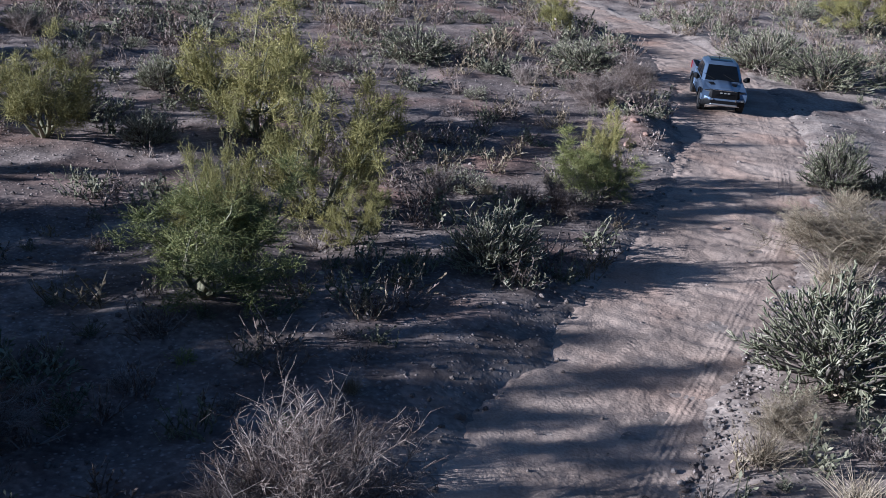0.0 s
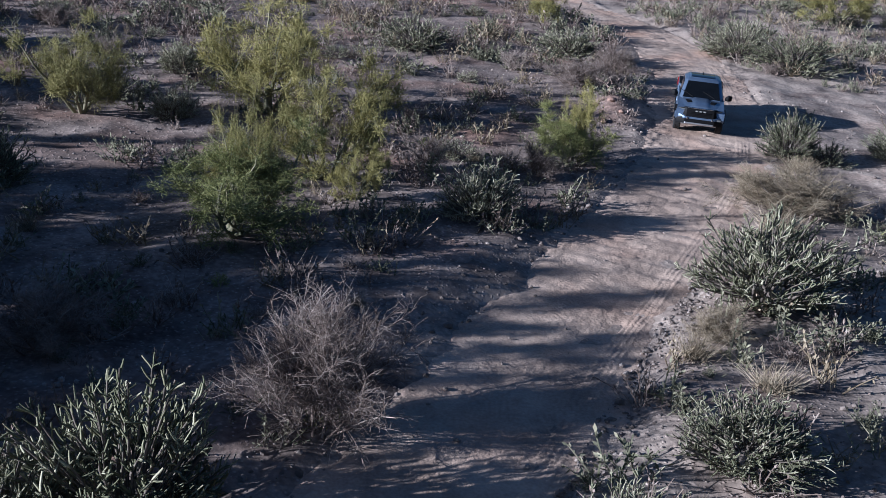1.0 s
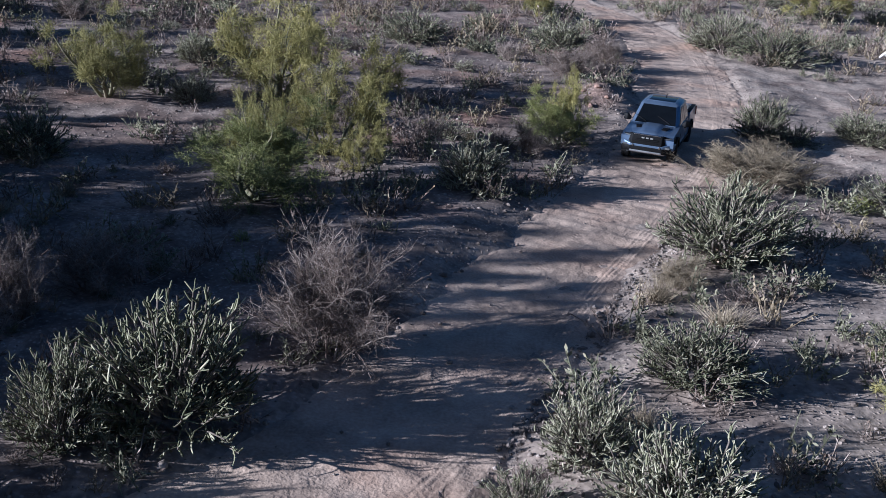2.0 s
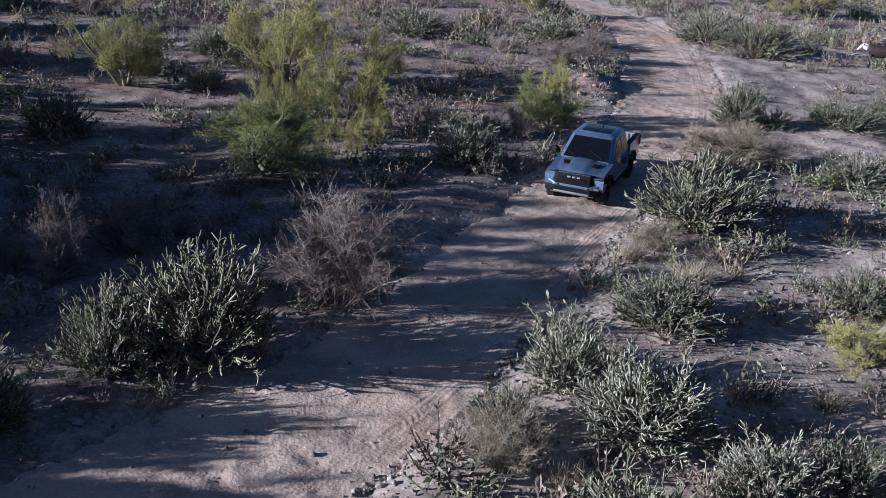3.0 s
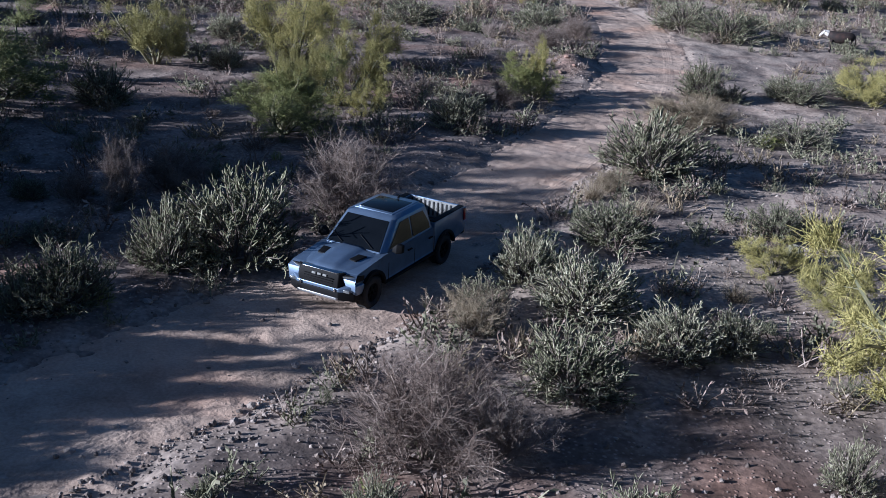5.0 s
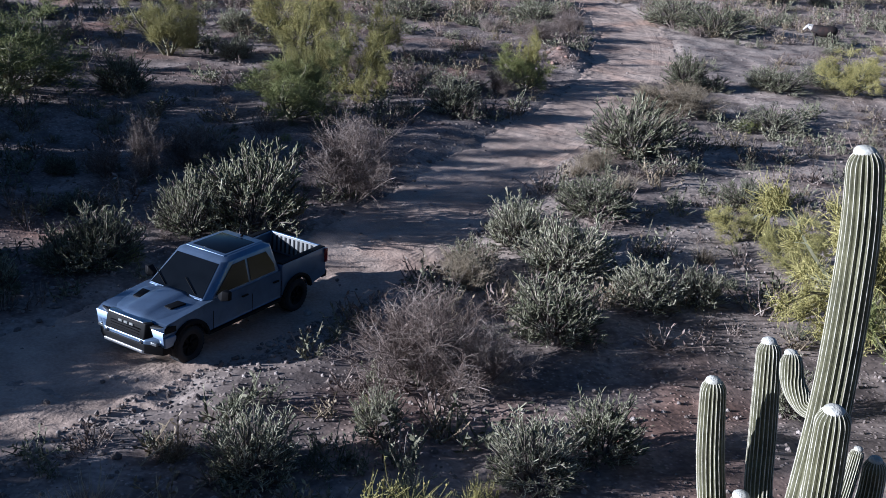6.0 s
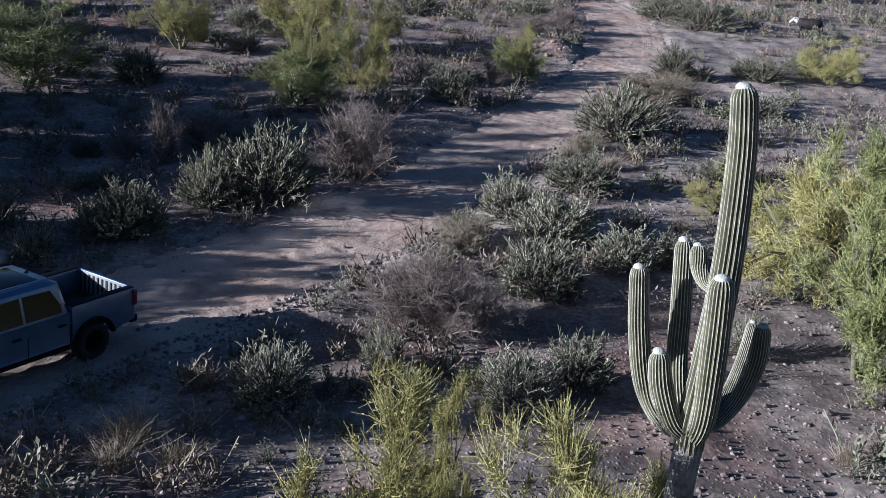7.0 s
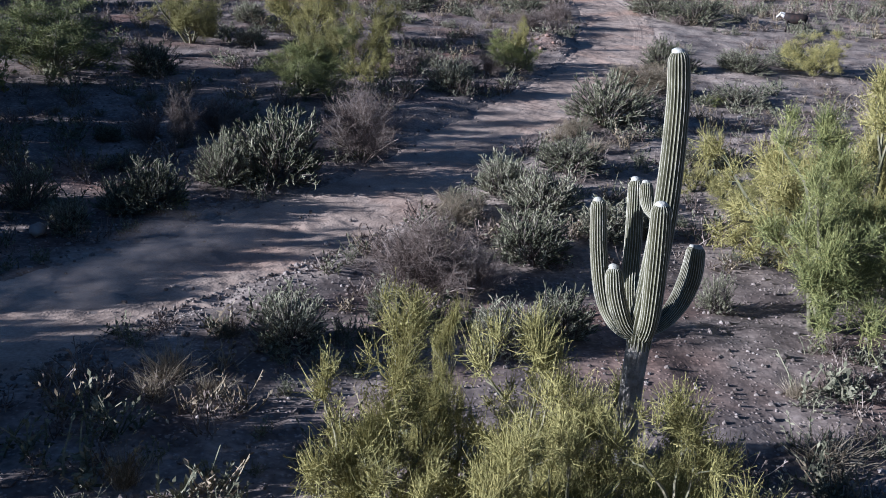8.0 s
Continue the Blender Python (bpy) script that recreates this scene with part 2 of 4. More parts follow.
def road_height(s, u):
    """Height of the road's surface, s metres along and u metres across."""
    z = 0.05 * (value_noise(s * 0.5, u * 0.7, 21) - 0.5) + 0.035 * (value_noise(s * 1.6, u * 1.8, 22) - 0.5) + 0.022 * (value_noise(s * 5, u * 5, 23) - 0.5)
    z += 0.05 * (value_noise(s * 3.2, u * 1.1, 33) - 0.5)
    z += 0.012 * (value_noise(s * 11, u * 11, 27) - 0.5)
    sway = 0.3 * (value_noise(s * 0.09, s * 0 + 0.5, 24) - 0.5)
    # worn wheel paths
    for c in (-0.75, 1.0):
        z -= 0.02 * value_noise(s * 0.25, s * 0 + c, 26) * np.exp(-((u - c - sway) / 0.4) ** 2)
    # fresh tread: crumbling ridges on one side, lugs on the other
    worn = value_noise(s * 0.35, s * 0, 28)
    for d in (-0.2, -0.07, 0.07, 0.2):
        v = u - 1.32 - sway - d
        z += (0.008 + 0.015 * worn) * np.exp(-((v / 0.04) ** 2)) * (0.55 + 0.9 * value_noise(s * 4.5, u * 9 + d * 40, 25))
    v = u + 0.38 - sway
    z += 0.02 * worn * np.sin(s * 22 + np.abs(v) * 18) * np.exp(-((v / 0.17) ** 4))
    # loose gravel between the wheels and along the edges
    z += 0.045 * (value_noise(s * 7, u * 7, 29) - 0.4) * np.exp(-(((u - 0.1 - sway) / 0.28) ** 2)) * value_noise(s * 0.3, s * 0 + 3, 30)
    z += 0.05 * (value_noise(s * 6, u * 6, 31) - 0.45) * np.clip(np.abs(u) - 1.55, 0, 0.5) * 2
    return z


def build_ground():
    def axis(lo, hi, step, far):
        inner = np.arange(lo, hi + step, step)
        grow = np.cumsum(step * 1.22 ** np.arange(1, 42))
        grow = grow[grow < far]
        return np.r_[lo - grow[::-1], inner, hi + grow]

    xs, ys = axis(-28, 36, 0.25, 1500), axis(-15, 92, 0.27, 1500)
    X, Y = np.meshgrid(xs, ys)
    Z = ground_height(X.ravel(), Y.ravel())
    nx, ny = len(xs), len(ys)
    i = (np.arange(ny - 1)[:, None] * nx + np.arange(nx - 1)).ravel()
    faces = np.stack([i, i + 1, i + nx + 1, i + nx], 1)
    ob = new("ground", raw_mesh("ground", np.stack([X.ravel(), Y.ravel(), Z], 1), faces, M_GROUND, True))
    off, half = road_offset(X.ravel(), Y.ravel())
    edge = np.abs(off) - half
    flat = np.clip((off - 0.5) / 3, 0, 1) * np.clip(1 - (off - 14) / 14, 0, 1) * np.clip((Y.ravel() + 1) / 6, 0.25, 1)
    pale = flat * (0.65 + 0.85 * value_noise(X.ravel() * 0.22, Y.ravel() * 0.22, 40)) + 0.9 * np.exp(-((np.clip(edge, 0, 9) / 1.1) ** 2))
    ob.data.attributes.new("sand", "FLOAT", "POINT").data.foreach_set("value", np.clip(pale, 0, 1.3).astype(np.float32))
    tagged(ob, "stony grey-brown desert soil with pebbles and low banks", "ground", kind="structure")


def build_road():
    us = np.linspace(-1.3, 1.3, 132)
    pick = (LINE[:, 1] > -22) & (LINE[:, 1] < 108)
    line, side, s = LINE[pick], SIDE[pick], ALONG[pick]
    U = us[None] * line[:, 2:3]
    X, Y = line[:, :1] + side[:, :1] * U, line[:, 1:2] + side[:, 1:2] * U
    S = np.repeat(s[:, None], len(us), 1)
    Z = road_height(S.ravel(), U.ravel()) - np.clip(np.abs(us) - 0.95, 0, 1)[None].repeat(len(s), 0).ravel() * 0.35 + slope(Y.ravel())
    n, k = X.shape
    i = (np.arange(n - 1)[:, None] * k + np.arange(k - 1)).ravel()
    faces = np.stack([i, i + 1, i + k + 1, i + k], 1)
    ob = new("road", raw_mesh("road", np.stack([X.ravel(), Y.ravel(), Z], 1), faces, M_ROAD, True))
    for name, values in (("along", S), ("across", U)):
        ob.data.attributes.new(name, "FLOAT", "POINT").data.foreach_set("value", values.ravel().astype(np.float32))
    tagged(ob, "pale graded dirt track with wheel ruts and tread marks", "dirt road", kind="structure")


build_ground()
build_road()


def surface(x, y):
    off, half = road_offset(x, y)
    g = float(ground_height(x, y)[0])
    return max(g, float(slope(y))) if abs(off[0]) < half[0] + 0.3 else g


# ---- plants ----
def tubes(P, R, sides=3, closed=True):
    """Tapered tubes along polylines P (s, n, 3) with radii R (s, n): vertices and quads."""
    s, n, _ = P.shape
    T = np.gradient(P, axis=1)
    T /= np.linalg.norm(T, axis=2, keepdims=True) + 1e-9
    ref = np.where(np.abs(T[..., 2:]) > 0.9, np.array([1.0, 0, 0]), np.array([0, 0, 1.0]))
    A = np.cross(T, ref)
    A /= np.linalg.norm(A, axis=2, keepdims=True) + 1e-9
    B = np.cross(T, A)
    a = np.arange(sides) * 2 * np.pi / sides
    ring = P[:, :, None] + R[:, :, None, None] * (np.cos(a)[:, None] * A[:, :, None] + np.sin(a)[:, None] * B[:, :, None])
    base = (np.arange(s)[:, None, None] * n + np.arange(n - 1)[None, :, None]) * sides
    j = np.arange(sides)
    k = (j + 1) % sides
    faces = np.stack(np.broadcast_arrays(base + j, base + k, base + sides + k, base + sides + j), -1).reshape(-1, 4)
    return ring.reshape(-1, 3), faces


def join(parts):
    V, F, at = [], [], 0
    for v, f in parts:
        V.append(v)
        F.append(f + at)
        at += len(v)
    return np.concatenate(V), np.concatenate(F)


def grow(rng, start, way, length, n, wobble, lift):
    """Polylines that set out from start along way, wobbling and bending upwards by lift."""
    P = [start]
    d = way / np.linalg.norm(way, axis=1, keepdims=True)
    step = (length / (n - 1))[:, None]
    for _ in range(n - 1):
        d = d + rng.normal(0, wobble, d.shape) + np.array([0, 0, lift])
        d /= np.linalg.norm(d, axis=1, keepdims=True)
        P.append(P[-1] + d * step)
    return np.stack(P, 1)


def sprout(rng, P, each, lo, hi, spread, up=0.0):
    """Starts and ways of side shoots along the polylines P."""
    s, n, _ = P.shape
    who = np.repeat(np.arange(s), each)
    at = rng.uniform(lo, hi, len(who)) * (n - 1)
    i = np.minimum(at.astype(int), n - 2)
    f = (at - i)[:, None]
    a, b = P[who, i], P[who, i + 1]
    t = b - a
    t /= np.linalg.norm(t, axis=1, keepdims=True) + 1e-9
    return a + (b - a) * f, t + rng.normal(0, spread, t.shape) + np.array([0, 0, up]), who


def taper(s, n, r0, r1):
    return np.linspace(1, 0, n)[None] * (r0 - r1) * np.ones((s, 1)) + r1


def leaves(rng, P, each, size):
    """Small leaf blades (quads) about the ends of the polylines."""
    at, way, _ = sprout(rng, P, each, 0.15, 1.0, 0.9, 0.2)
    way /= np.linalg.norm(way, axis=1, keepdims=True)
    side = np.cross(way, rng.normal(0, 1, way.shape))
    side /= np.linalg.norm(side, axis=1, keepdims=True) + 1e-9
    l = size * rng.uniform(0.6, 1.4, (len(at), 1))
    V = np.stack([at, at + way * l * 0.5 + side * l * 0.2, at + way * l, at + way * l * 0.5 - side * l * 0.2], 1)
    return V.reshape(-1, 3), np.arange(len(at) * 4).reshape(-1, 4)


def sized(*groups):
    """The groups scaled together to a height of 1 m and a width of 1 m."""
    V = np.concatenate([g[0] for g in groups])
    high = np.percentile(V[:, 2], 99.6)
    wide = 2 * np.percentile(np.hypot(V[:, 0], V[:, 1]), 95)
    k = np.array([1 / wide, 1 / wide, 1 / high])
    return [(v * k, f) for v, f in groups]


def thing(name, x, y, z, parts, label, category, group=""):
    """An Empty at the base that carries the parts: rows of name, mesh."""
    root = new(name)
    root.empty_display_size = 0.2
    root.location = (x, y, z)
    for part_name, mesh in parts:
        ob = new(part_name, mesh)
        ob.parent = root
        if part_name == "wood":
            ob["kind"] = "stuff"
    return tagged(root, label, category, group)


def slivers(rng, P, each, length, width, spread=0.9):
    """Finest twigs as thin blades that set out along the polylines."""
    at, way, _ = sprout(rng, P, each, 0.1, 1.0, spread)
    way /= np.linalg.norm(way, axis=1, keepdims=True)
    side = np.cross(way, rng.normal(0, 1, way.shape))
    side /= np.linalg.norm(side, axis=1, keepdims=True) + 1e-9
    l = length * rng.uniform(0.5, 1.5, (len(at), 1))
    V = np.stack([at - side * width, at + side * width, at + way * l + side * width * 0.4, at + way * l - side * width * 0.4], 1)
    return V.reshape(-1, 3), np.arange(len(at) * 4).reshape(-1, 4)


def palo_verde_meshes(seed, dense, green, joints=3, leaf=0.011):
    """Limbs and crown of a tree 1 m high and 1 m wide: brushy tufts of fine twigs about the ends of bare branches, with gaps between."""
    rng = np.random.default_rng(seed)
    k = 6
    a = np.arange(k) * 2 * np.pi / k + rng.uniform(-0.5, 0.5, k)
    lean = rng.uniform(0.3, 1.15, k)
    P0 = grow(rng, np.zeros((k, 3)) + np.c_[rng.normal(0, 0.02, (k, 2)), np.full(k, -0.03)], np.c_[np.cos(a) * lean, np.sin(a) * lean, np.ones(k)], rng.uniform(0.32, 0.6, k), 7, 0.13, 0.02)
    st, w, _ = sprout(rng, P0, 7, 0.25, 1.0, 0.6, 0.12)
    P1 = grow(rng, st, w, rng.uniform(0.16, 0.4, len(st)), 6, 0.16, 0.02)
    st, w, _ = sprout(rng, P1, 3, 0.45, 1.0, 0.7, 0.1)
    P2 = grow(rng, st, w, rng.uniform(0.06, 0.16, len(st)), 4, 0.16, 0.0)
    # a tuft at the end of each branch, of its own size and thickness
    heart = np.concatenate([P2[:, -1], P1[:, -1], P1[:, 3]])
    way = np.concatenate([P2[:, -1] - P2[:, 0], P1[:, -1] - P1[:, 3], P1[:, 3] - P1[:, 1]])
    way /= np.linalg.norm(way, axis=1, keepdims=True)
    size = rng.uniform(0.03, 0.085, len(heart))
    many = np.maximum(3, (dense * (size / 0.06) ** 1.6 * rng.uniform(0.5, 1.4, len(heart))).astype(int))
    who = np.repeat(np.arange(len(heart)), many)
    d = rng.normal(0, 0.75, (len(who), 3)) + way[who] * 0.55 + np.array([0, 0, 0.3])
    P3 = grow(rng, heart[who] + rng.normal(0, 0.22, (len(who), 3)) * size[who, None], d, size[who] * rng.uniform(0.6, 1.6, len(who)), joints, 0.22, 0.02)
    P3 = P3[P3[:, :, 2].mean(1) > 0.06]
    limbs = [tubes(P0[i : i + 1], taper(1, 7, 0.02, 0.01), 6) for i in range(k)]
    bark = join([tubes(P1, taper(len(P1), 6, 0.008, 0.0036), 4), tubes(P2, taper(len(P2), 4, 0.0034, 0.0016), 3)])
    crown = join([bark, tubes(P3, taper(len(P3), joints, 0.0014, 0.0006), 3), leaves(rng, P3, 4, leaf)])
    *limbs, crown = sized(*limbs, crown)
    m = M_PV_GREEN if green else M_PV
    return [raw_mesh("limb", *limb, M_PV_BARK, True) for limb in limbs] + [raw_mesh("crown", *crown, m, False, M_PV_BARK, len(bark[1]))]


def cholla_meshes(seed, bare, boughs=250, each=10):
    """Old wood and stems of a dense dome-shaped shrub 1 m high and 1 m wide, of many finger-like joints."""
    rng = np.random.default_rng(seed)
    k = 16
    a = np.arange(k) * 2.4 + rng.uniform(-0.4, 0.4, k)
    lean = np.linspace(0.05, 2.2, k) * rng.uniform(0.8, 1.2, k)
    P0 = grow(rng, np.c_[rng.normal(0, 0.06, (k, 2)), np.full(k, -0.03)], np.c_[np.cos(a) * lean, np.sin(a) * lean, np.ones(k) * 0.9], rng.uniform(0.3, 0.5, k), 6, 0.12, 0.03)
    # boughs fill a dome of uneven outline; lobes stand out where the main stems lead
    n = boughs - 70 * bare
    up = rng.uniform(0.02, 1, n)
    turn = rng.uniform(0, 2 * np.pi, n)
    flat = np.sqrt(1 - up**2)
    d = np.c_[np.cos(turn) * flat, np.sin(turn) * flat, up]
    lobe = P0[:, -1] / np.linalg.norm(P0[:, -1], axis=1, keepdims=True)
    reach = 0.36 + 0.16 * np.clip(((d @ lobe.T).max(1) - 0.86) / 0.14, 0, 1) + rng.normal(0, 0.035, n)
    heart = d * (reach * rng.uniform(0.55, 0.95, n))[:, None] * np.array([1, 1, 1.35]) + np.array([0, 0, 0.03])
    P1 = grow(rng, heart * 0.55, d + np.array([0, 0, 0.2]), reach * 0.42, 4, 0.16, 0.06)
    P1 += (heart - P1[:, 2])[:, None] * np.linspace(0, 1, 4)[None, :, None]
    st, w, _ = sprout(rng, P1, each - bare, 0.3, 1.0, 0.6, 0.3)
    P2 = grow(rng, st, w, rng.uniform(0.035, 0.085, len(st)), 4, 0.12, 0.05)
    r = np.array([0.85, 1.0, 1.0, 0.75])
    inner = tubes(P1, 0.0052 * r[None] * np.ones((n, 1)), 4)
    fingers = tubes(P2, (0.0046 if boughs > 150 else 0.0065) * r[None] * rng.uniform(0.7, 1.25, (len(P2), 1)), 3)
    # spines catch the light round each stem
    stems = join([inner, fingers, slivers(rng, P2, 3, 0.013, 0.0008, 1.6)])
    wood, stems = sized(tubes(P0, taper(k, 6, 0.016, 0.009), 5), stems)
    return raw_mesh("wood", *wood, M_CHOLLA_OLD, True), raw_mesh("crown", *stems, M_CHOLLA, True, M_CHOLLA_OLD, len(inner[1]))


def twig_meshes(seed, stems, dense, material, fine=1.0, shoots=12, blades=4):
    """Stems and twigs of a rounded leafless shrub 1 m high and about 1.2 m wide."""
    rng = np.random.default_rng(seed)
    a = rng.uniform(0, 2 * np.pi, stems)
    lean = rng.uniform(0.05, 1.1, stems)
    P0 = grow(rng, np.c_[rng.normal(0, 0.06, (stems, 2)), np.full(stems, -0.03)], np.c_[np.cos(a) * lean, np.sin(a) * lean, np.ones(stems)], rng.uniform(0.45, 0.85, stems), 6, 0.12, 0.02)
    st, w, _ = sprout(rng, P0, dense, 0.2, 1.0, 0.5, 0.1)
    P1 = grow(rng, st, w, rng.uniform(0.12, 0.32, len(st)), 4, 0.15, 0.03)
    st, w, _ = sprout(rng, P1, shoots, 0.05, 1.0, 0.75, 0.08)
    P2 = grow(rng, st, w, rng.uniform(0.05, 0.15, len(st)), 3, 0.14, 0.0)
    twigs = join([tubes(P1, taper(len(P1), 4, 0.0032, 0.0018) * fine, 3), tubes(P2, taper(len(P2), 3, 0.0018, 0.0009) * fine, 3), slivers(rng, P2, blades, 0.045, 0.0009 * fine)])
    wood, twigs = sized(tubes(P0, taper(stems, 6, 0.009, 0.003), 4), twigs)
    return raw_mesh("wood", *wood, M_TWIG, True), raw_mesh("crown", *twigs, material)


def mound_mesh(seed, material, stems=30, leaf=7):
    """One low shrub 1 m wide and 0.6 m high of short stems with small leaves."""
    rng = np.random.default_rng(seed)
    a = rng.uniform(0, 2 * np.pi, stems)
    lean = rng.uniform(0.1, 1.5, stems)
    P0 = grow(rng, np.c_[rng.normal(0, 0.1, (stems, 2)), np.full(stems, -0.03)], np.c_[np.cos(a) * lean, np.sin(a) * lean, np.ones(stems)], rng.uniform(0.3, 0.6, stems), 5, 0.18, 0.03)
    st, w, _ = sprout(rng, P0, 4, 0.3, 1.0, 0.6, 0.1)
    P1 = grow(rng, st, w, rng.uniform(0.08, 0.2, len(st)), 3, 0.15, 0.03)
    return raw_mesh("foliage", *sized(join([tubes(P0, taper(stems, 5, 0.008, 0.004), 3), tubes(P1, taper(len(P1), 3, 0.006, 0.003), 3), leaves(rng, P1, leaf + 3, 0.032)]))[0], material)


def grass_mesh(seed):
    rng = np.random.default_rng(seed)
    n = 230
    a = rng.uniform(0, 2 * np.pi, n)
    lean = rng.uniform(0.05, 1.1, n)
    P = grow(rng, np.c_[rng.normal(0, 0.13, (n, 2)), np.full(n, -0.03)], np.c_[np.cos(a) * lean, np.sin(a) * lean, np.ones(n)], rng.uniform(0.35, 0.95, n), 3, 0.12, -0.03)
    return raw_mesh("tuft", *sized(tubes(P, taper(n, 3, 0.008, 0.002), 3))[0], M_STRAW)


PV = [palo_verde_meshes(11, 34, False), palo_verde_meshes(12, 34, False), palo_verde_meshes(13, 36, True)]
PV_NEAR = [palo_verde_meshes(22, 60, False, 3, 0.0085), palo_verde_meshes(22, 64, True, 3, 0.0095)]
# coarser crowns for the unseen trees that are added as shade casters
PV_UNSEEN = [palo_verde_meshes(23, 30, False, 2, 0.028), palo_verde_meshes(24, 30, True, 2, 0.028)]
CH = [cholla_meshes(s, b) for s, b in ((31, 0), (32, 0), (33, 1), (34, 0))] + [cholla_meshes(35, 0, 120, 7)]
TW = [twig_meshes(41, 34, 11, M_TWIG), twig_meshes(42, 24, 11, M_TWIG), twig_meshes(43, 36, 11, M_STRAW), twig_meshes(44, 18, 8, M_TWIG, 1.8, 8, 3)]
MOUND = [mound_mesh(51, M_SAGE), mound_mesh(52, M_SAGE), mound_mesh(53, M_SAGE, 26, 5), mound_mesh(54, M_PV_GREEN), mound_mesh(55, M_TWIG, 46, 2)]
GRASS = [grass_mesh(61), grass_mesh(62)]
plant_rng = random.Random(5)


def plant(name, meshes, part_names, x, y, height, width, label, category, turn=None, base=1.15, group=""):
    root = thing(name, x, y, surface(x, y) - 0.02, zip(part_names, meshes), label, category, group)
    root.rotation_euler = (0, 0, plant_rng.uniform(0, 6.28) if turn is None else turn)
    w = width / base
    root.scale = (w, w, height)
    return root


def palo_verde(x, y, height, width, kind=0, near=False, label="yellow-green palo verde tree with fine leafless twigs on stony soil"):
    return plant("palo_verde", (PV_NEAR if near else PV)[kind], ("limb",) * 6 + ("crown",), x, y, height, width, label, "tree", base=1.0)


def cholla(x, y, height, width, kind=None, label="pale grey-green cholla cactus with upright spiny stems"):
    k = plant_rng.randrange(4) if kind is None else kind
    return plant("cholla", CH[k], ("wood", "crown"), x, y, height * 0.84, width * 1.12, label, "cactus", base=1.0, group="chollas")


def dry_shrub(x, y, height, width, kind=0, label="leafless grey-brown shrub with fine dry twigs"):
    return plant("dry_shrub", TW[kind], ("wood", "crown"), x, y, height * 0.9, width * 1.05, label, "shrub", base=1.0, group="dry shrubs")


def bursage(x, y, height, width, kind):
    words = ("low grey-green bursage shrub on stony soil", "low green creosote shrub on stony soil", "low dry twiggy shrub on stony soil")[0 if kind < 3 else kind - 2]
    return plant("bursage", (MOUND[kind],), ("foliage",), x, y, height, width, words, "shrub", base=1.0, group="low shrubs")


def grass_clump(x, y, height, width):
    return plant("grass_clump", (plant_rng.choice(GRASS),), ("tuft",), x, y, height, width, "straw-coloured clump of dry grass", "grass", base=1.0, group="grass clumps")


# trees, beginning with the far ones
palo_verde(-7.2, 36.2, 5.0, 5.6, 0)
palo_verde(-3.7, 28.0, 4.1, 4.3, 1)
palo_verde(-5.4, 21.6, 2.8, 4.5, 2, label="green and yellow spreading palo verde on dark soil")
palo_verde(-5.1, 22.9, 3.9, 1.9, 0)
palo_verde(-2.5, 25.6, 1.7, 1.8, 1, label="small bright yellow-green palo verde bush")
palo_verde(-13.6, 33.4, 3.6, 4.2, 0)
palo_verde(4.6, 32.0, 2.0, 3.0, 2, label="green palo verde bush beside the dirt road")
palo_verde(4.9, 33.4, 2.9, 2.0, 1)
palo_verde(5.4, 64.6, 2.4, 3.4, 1)
palo_verde(27.8, 75.2, 4.0, 6.2, 1)
palo_verde(-17.3, 22.2, 3.9, 6.6, 2, label="green palo verde tree with dense fine twigs")
palo_verde(11.0, -1.8, 5.3, 6.2, 1, True, "spreading green palo verde tree beside the saguaro")
palo_verde(13.0, 2.4, 6.2, 6.6, 0, True, "tall yellow-green palo verde tree behind the saguaro")
palo_verde(10.5, 10.8, 1.2, 2.1, 1, label="small bright yellow-green palo verde bush")
palo_verde(11.4, 7.9, 1.7, 2.3, 0)
palo_verde(22.6, 36.6, 2.7, 4.2, 0)
palo_verde(1.5, -12.4, 4.0, 4.4, 0, True)
palo_verde(3.5, -13.3, 4.4, 4.0, 0, True, "yellow-green palo verde in front of the saguaro")
palo_verde(5.2, -14.2, 4.0, 3.8, 0, True, "yellow-green palo verde in front of the saguaro")
palo_verde(2.8, -15.0, 3.6, 3.6, 0, True, "low yellow-green palo verde with fine twigs")
palo_verde(1.9, -10.4, 3.4, 1.6, 0, True, "slender upright yellow-green palo verde sapling")

for x, y, h, w in ((1.2, 24.6, 2.0, 2.1), (8.4, 19.8, 2.6, 3.3), (6.1, 12.2, 1.5, 2.2), (-4.2, 8.9, 3.0, 2.9), (-5.9, 8.0, 2.2, 1.7), (4.8, 6.8, 1.9, 2.5), (3.4, 8.6, 1.7, 1.6),
                   (2.2, 6.8, 1.1, 1.3), (4.2, 2.9, 1.8, 2.2), (6.7, 4.7, 1.5, 1.6), (8.1, 5.1, 1.2, 1.2), (11.5, 14.0, 1.3, 1.8), (15.7, 26.5, 1.4, 3.0), (-13.1, 24.5, 2.0, 2.1)):
    cholla(x, y, h, w)
for x, y, h, w in ((-2.2, 52.2, 2.0, 3.7), (6.2, 52.6, 2.0, 3.2), (16.8, 58.5, 2.9, 4.2), (19.2, 55.2, 2.4, 5.0), (13.4, 35.4, 2.2, 1.9), (-7.5, 5.3, 1.9, 2.0), (-8.3, 4.8, 1.2, 1.5),
                   (-9.3, 2.9, 1.3, 1.2), (-11.4, 5.0, 1.8, 1.5), (-1.5, -4.7, 1.5, 1.5), (0.5, -3.1, 1.2, 0.9), (3.3, -4.3, 1.4, 1.6), (4.6, -3.3, 1.5, 1.3), (-11.5, 12.9, 0.8, 1.1)):
    cholla(x, y, h, w)
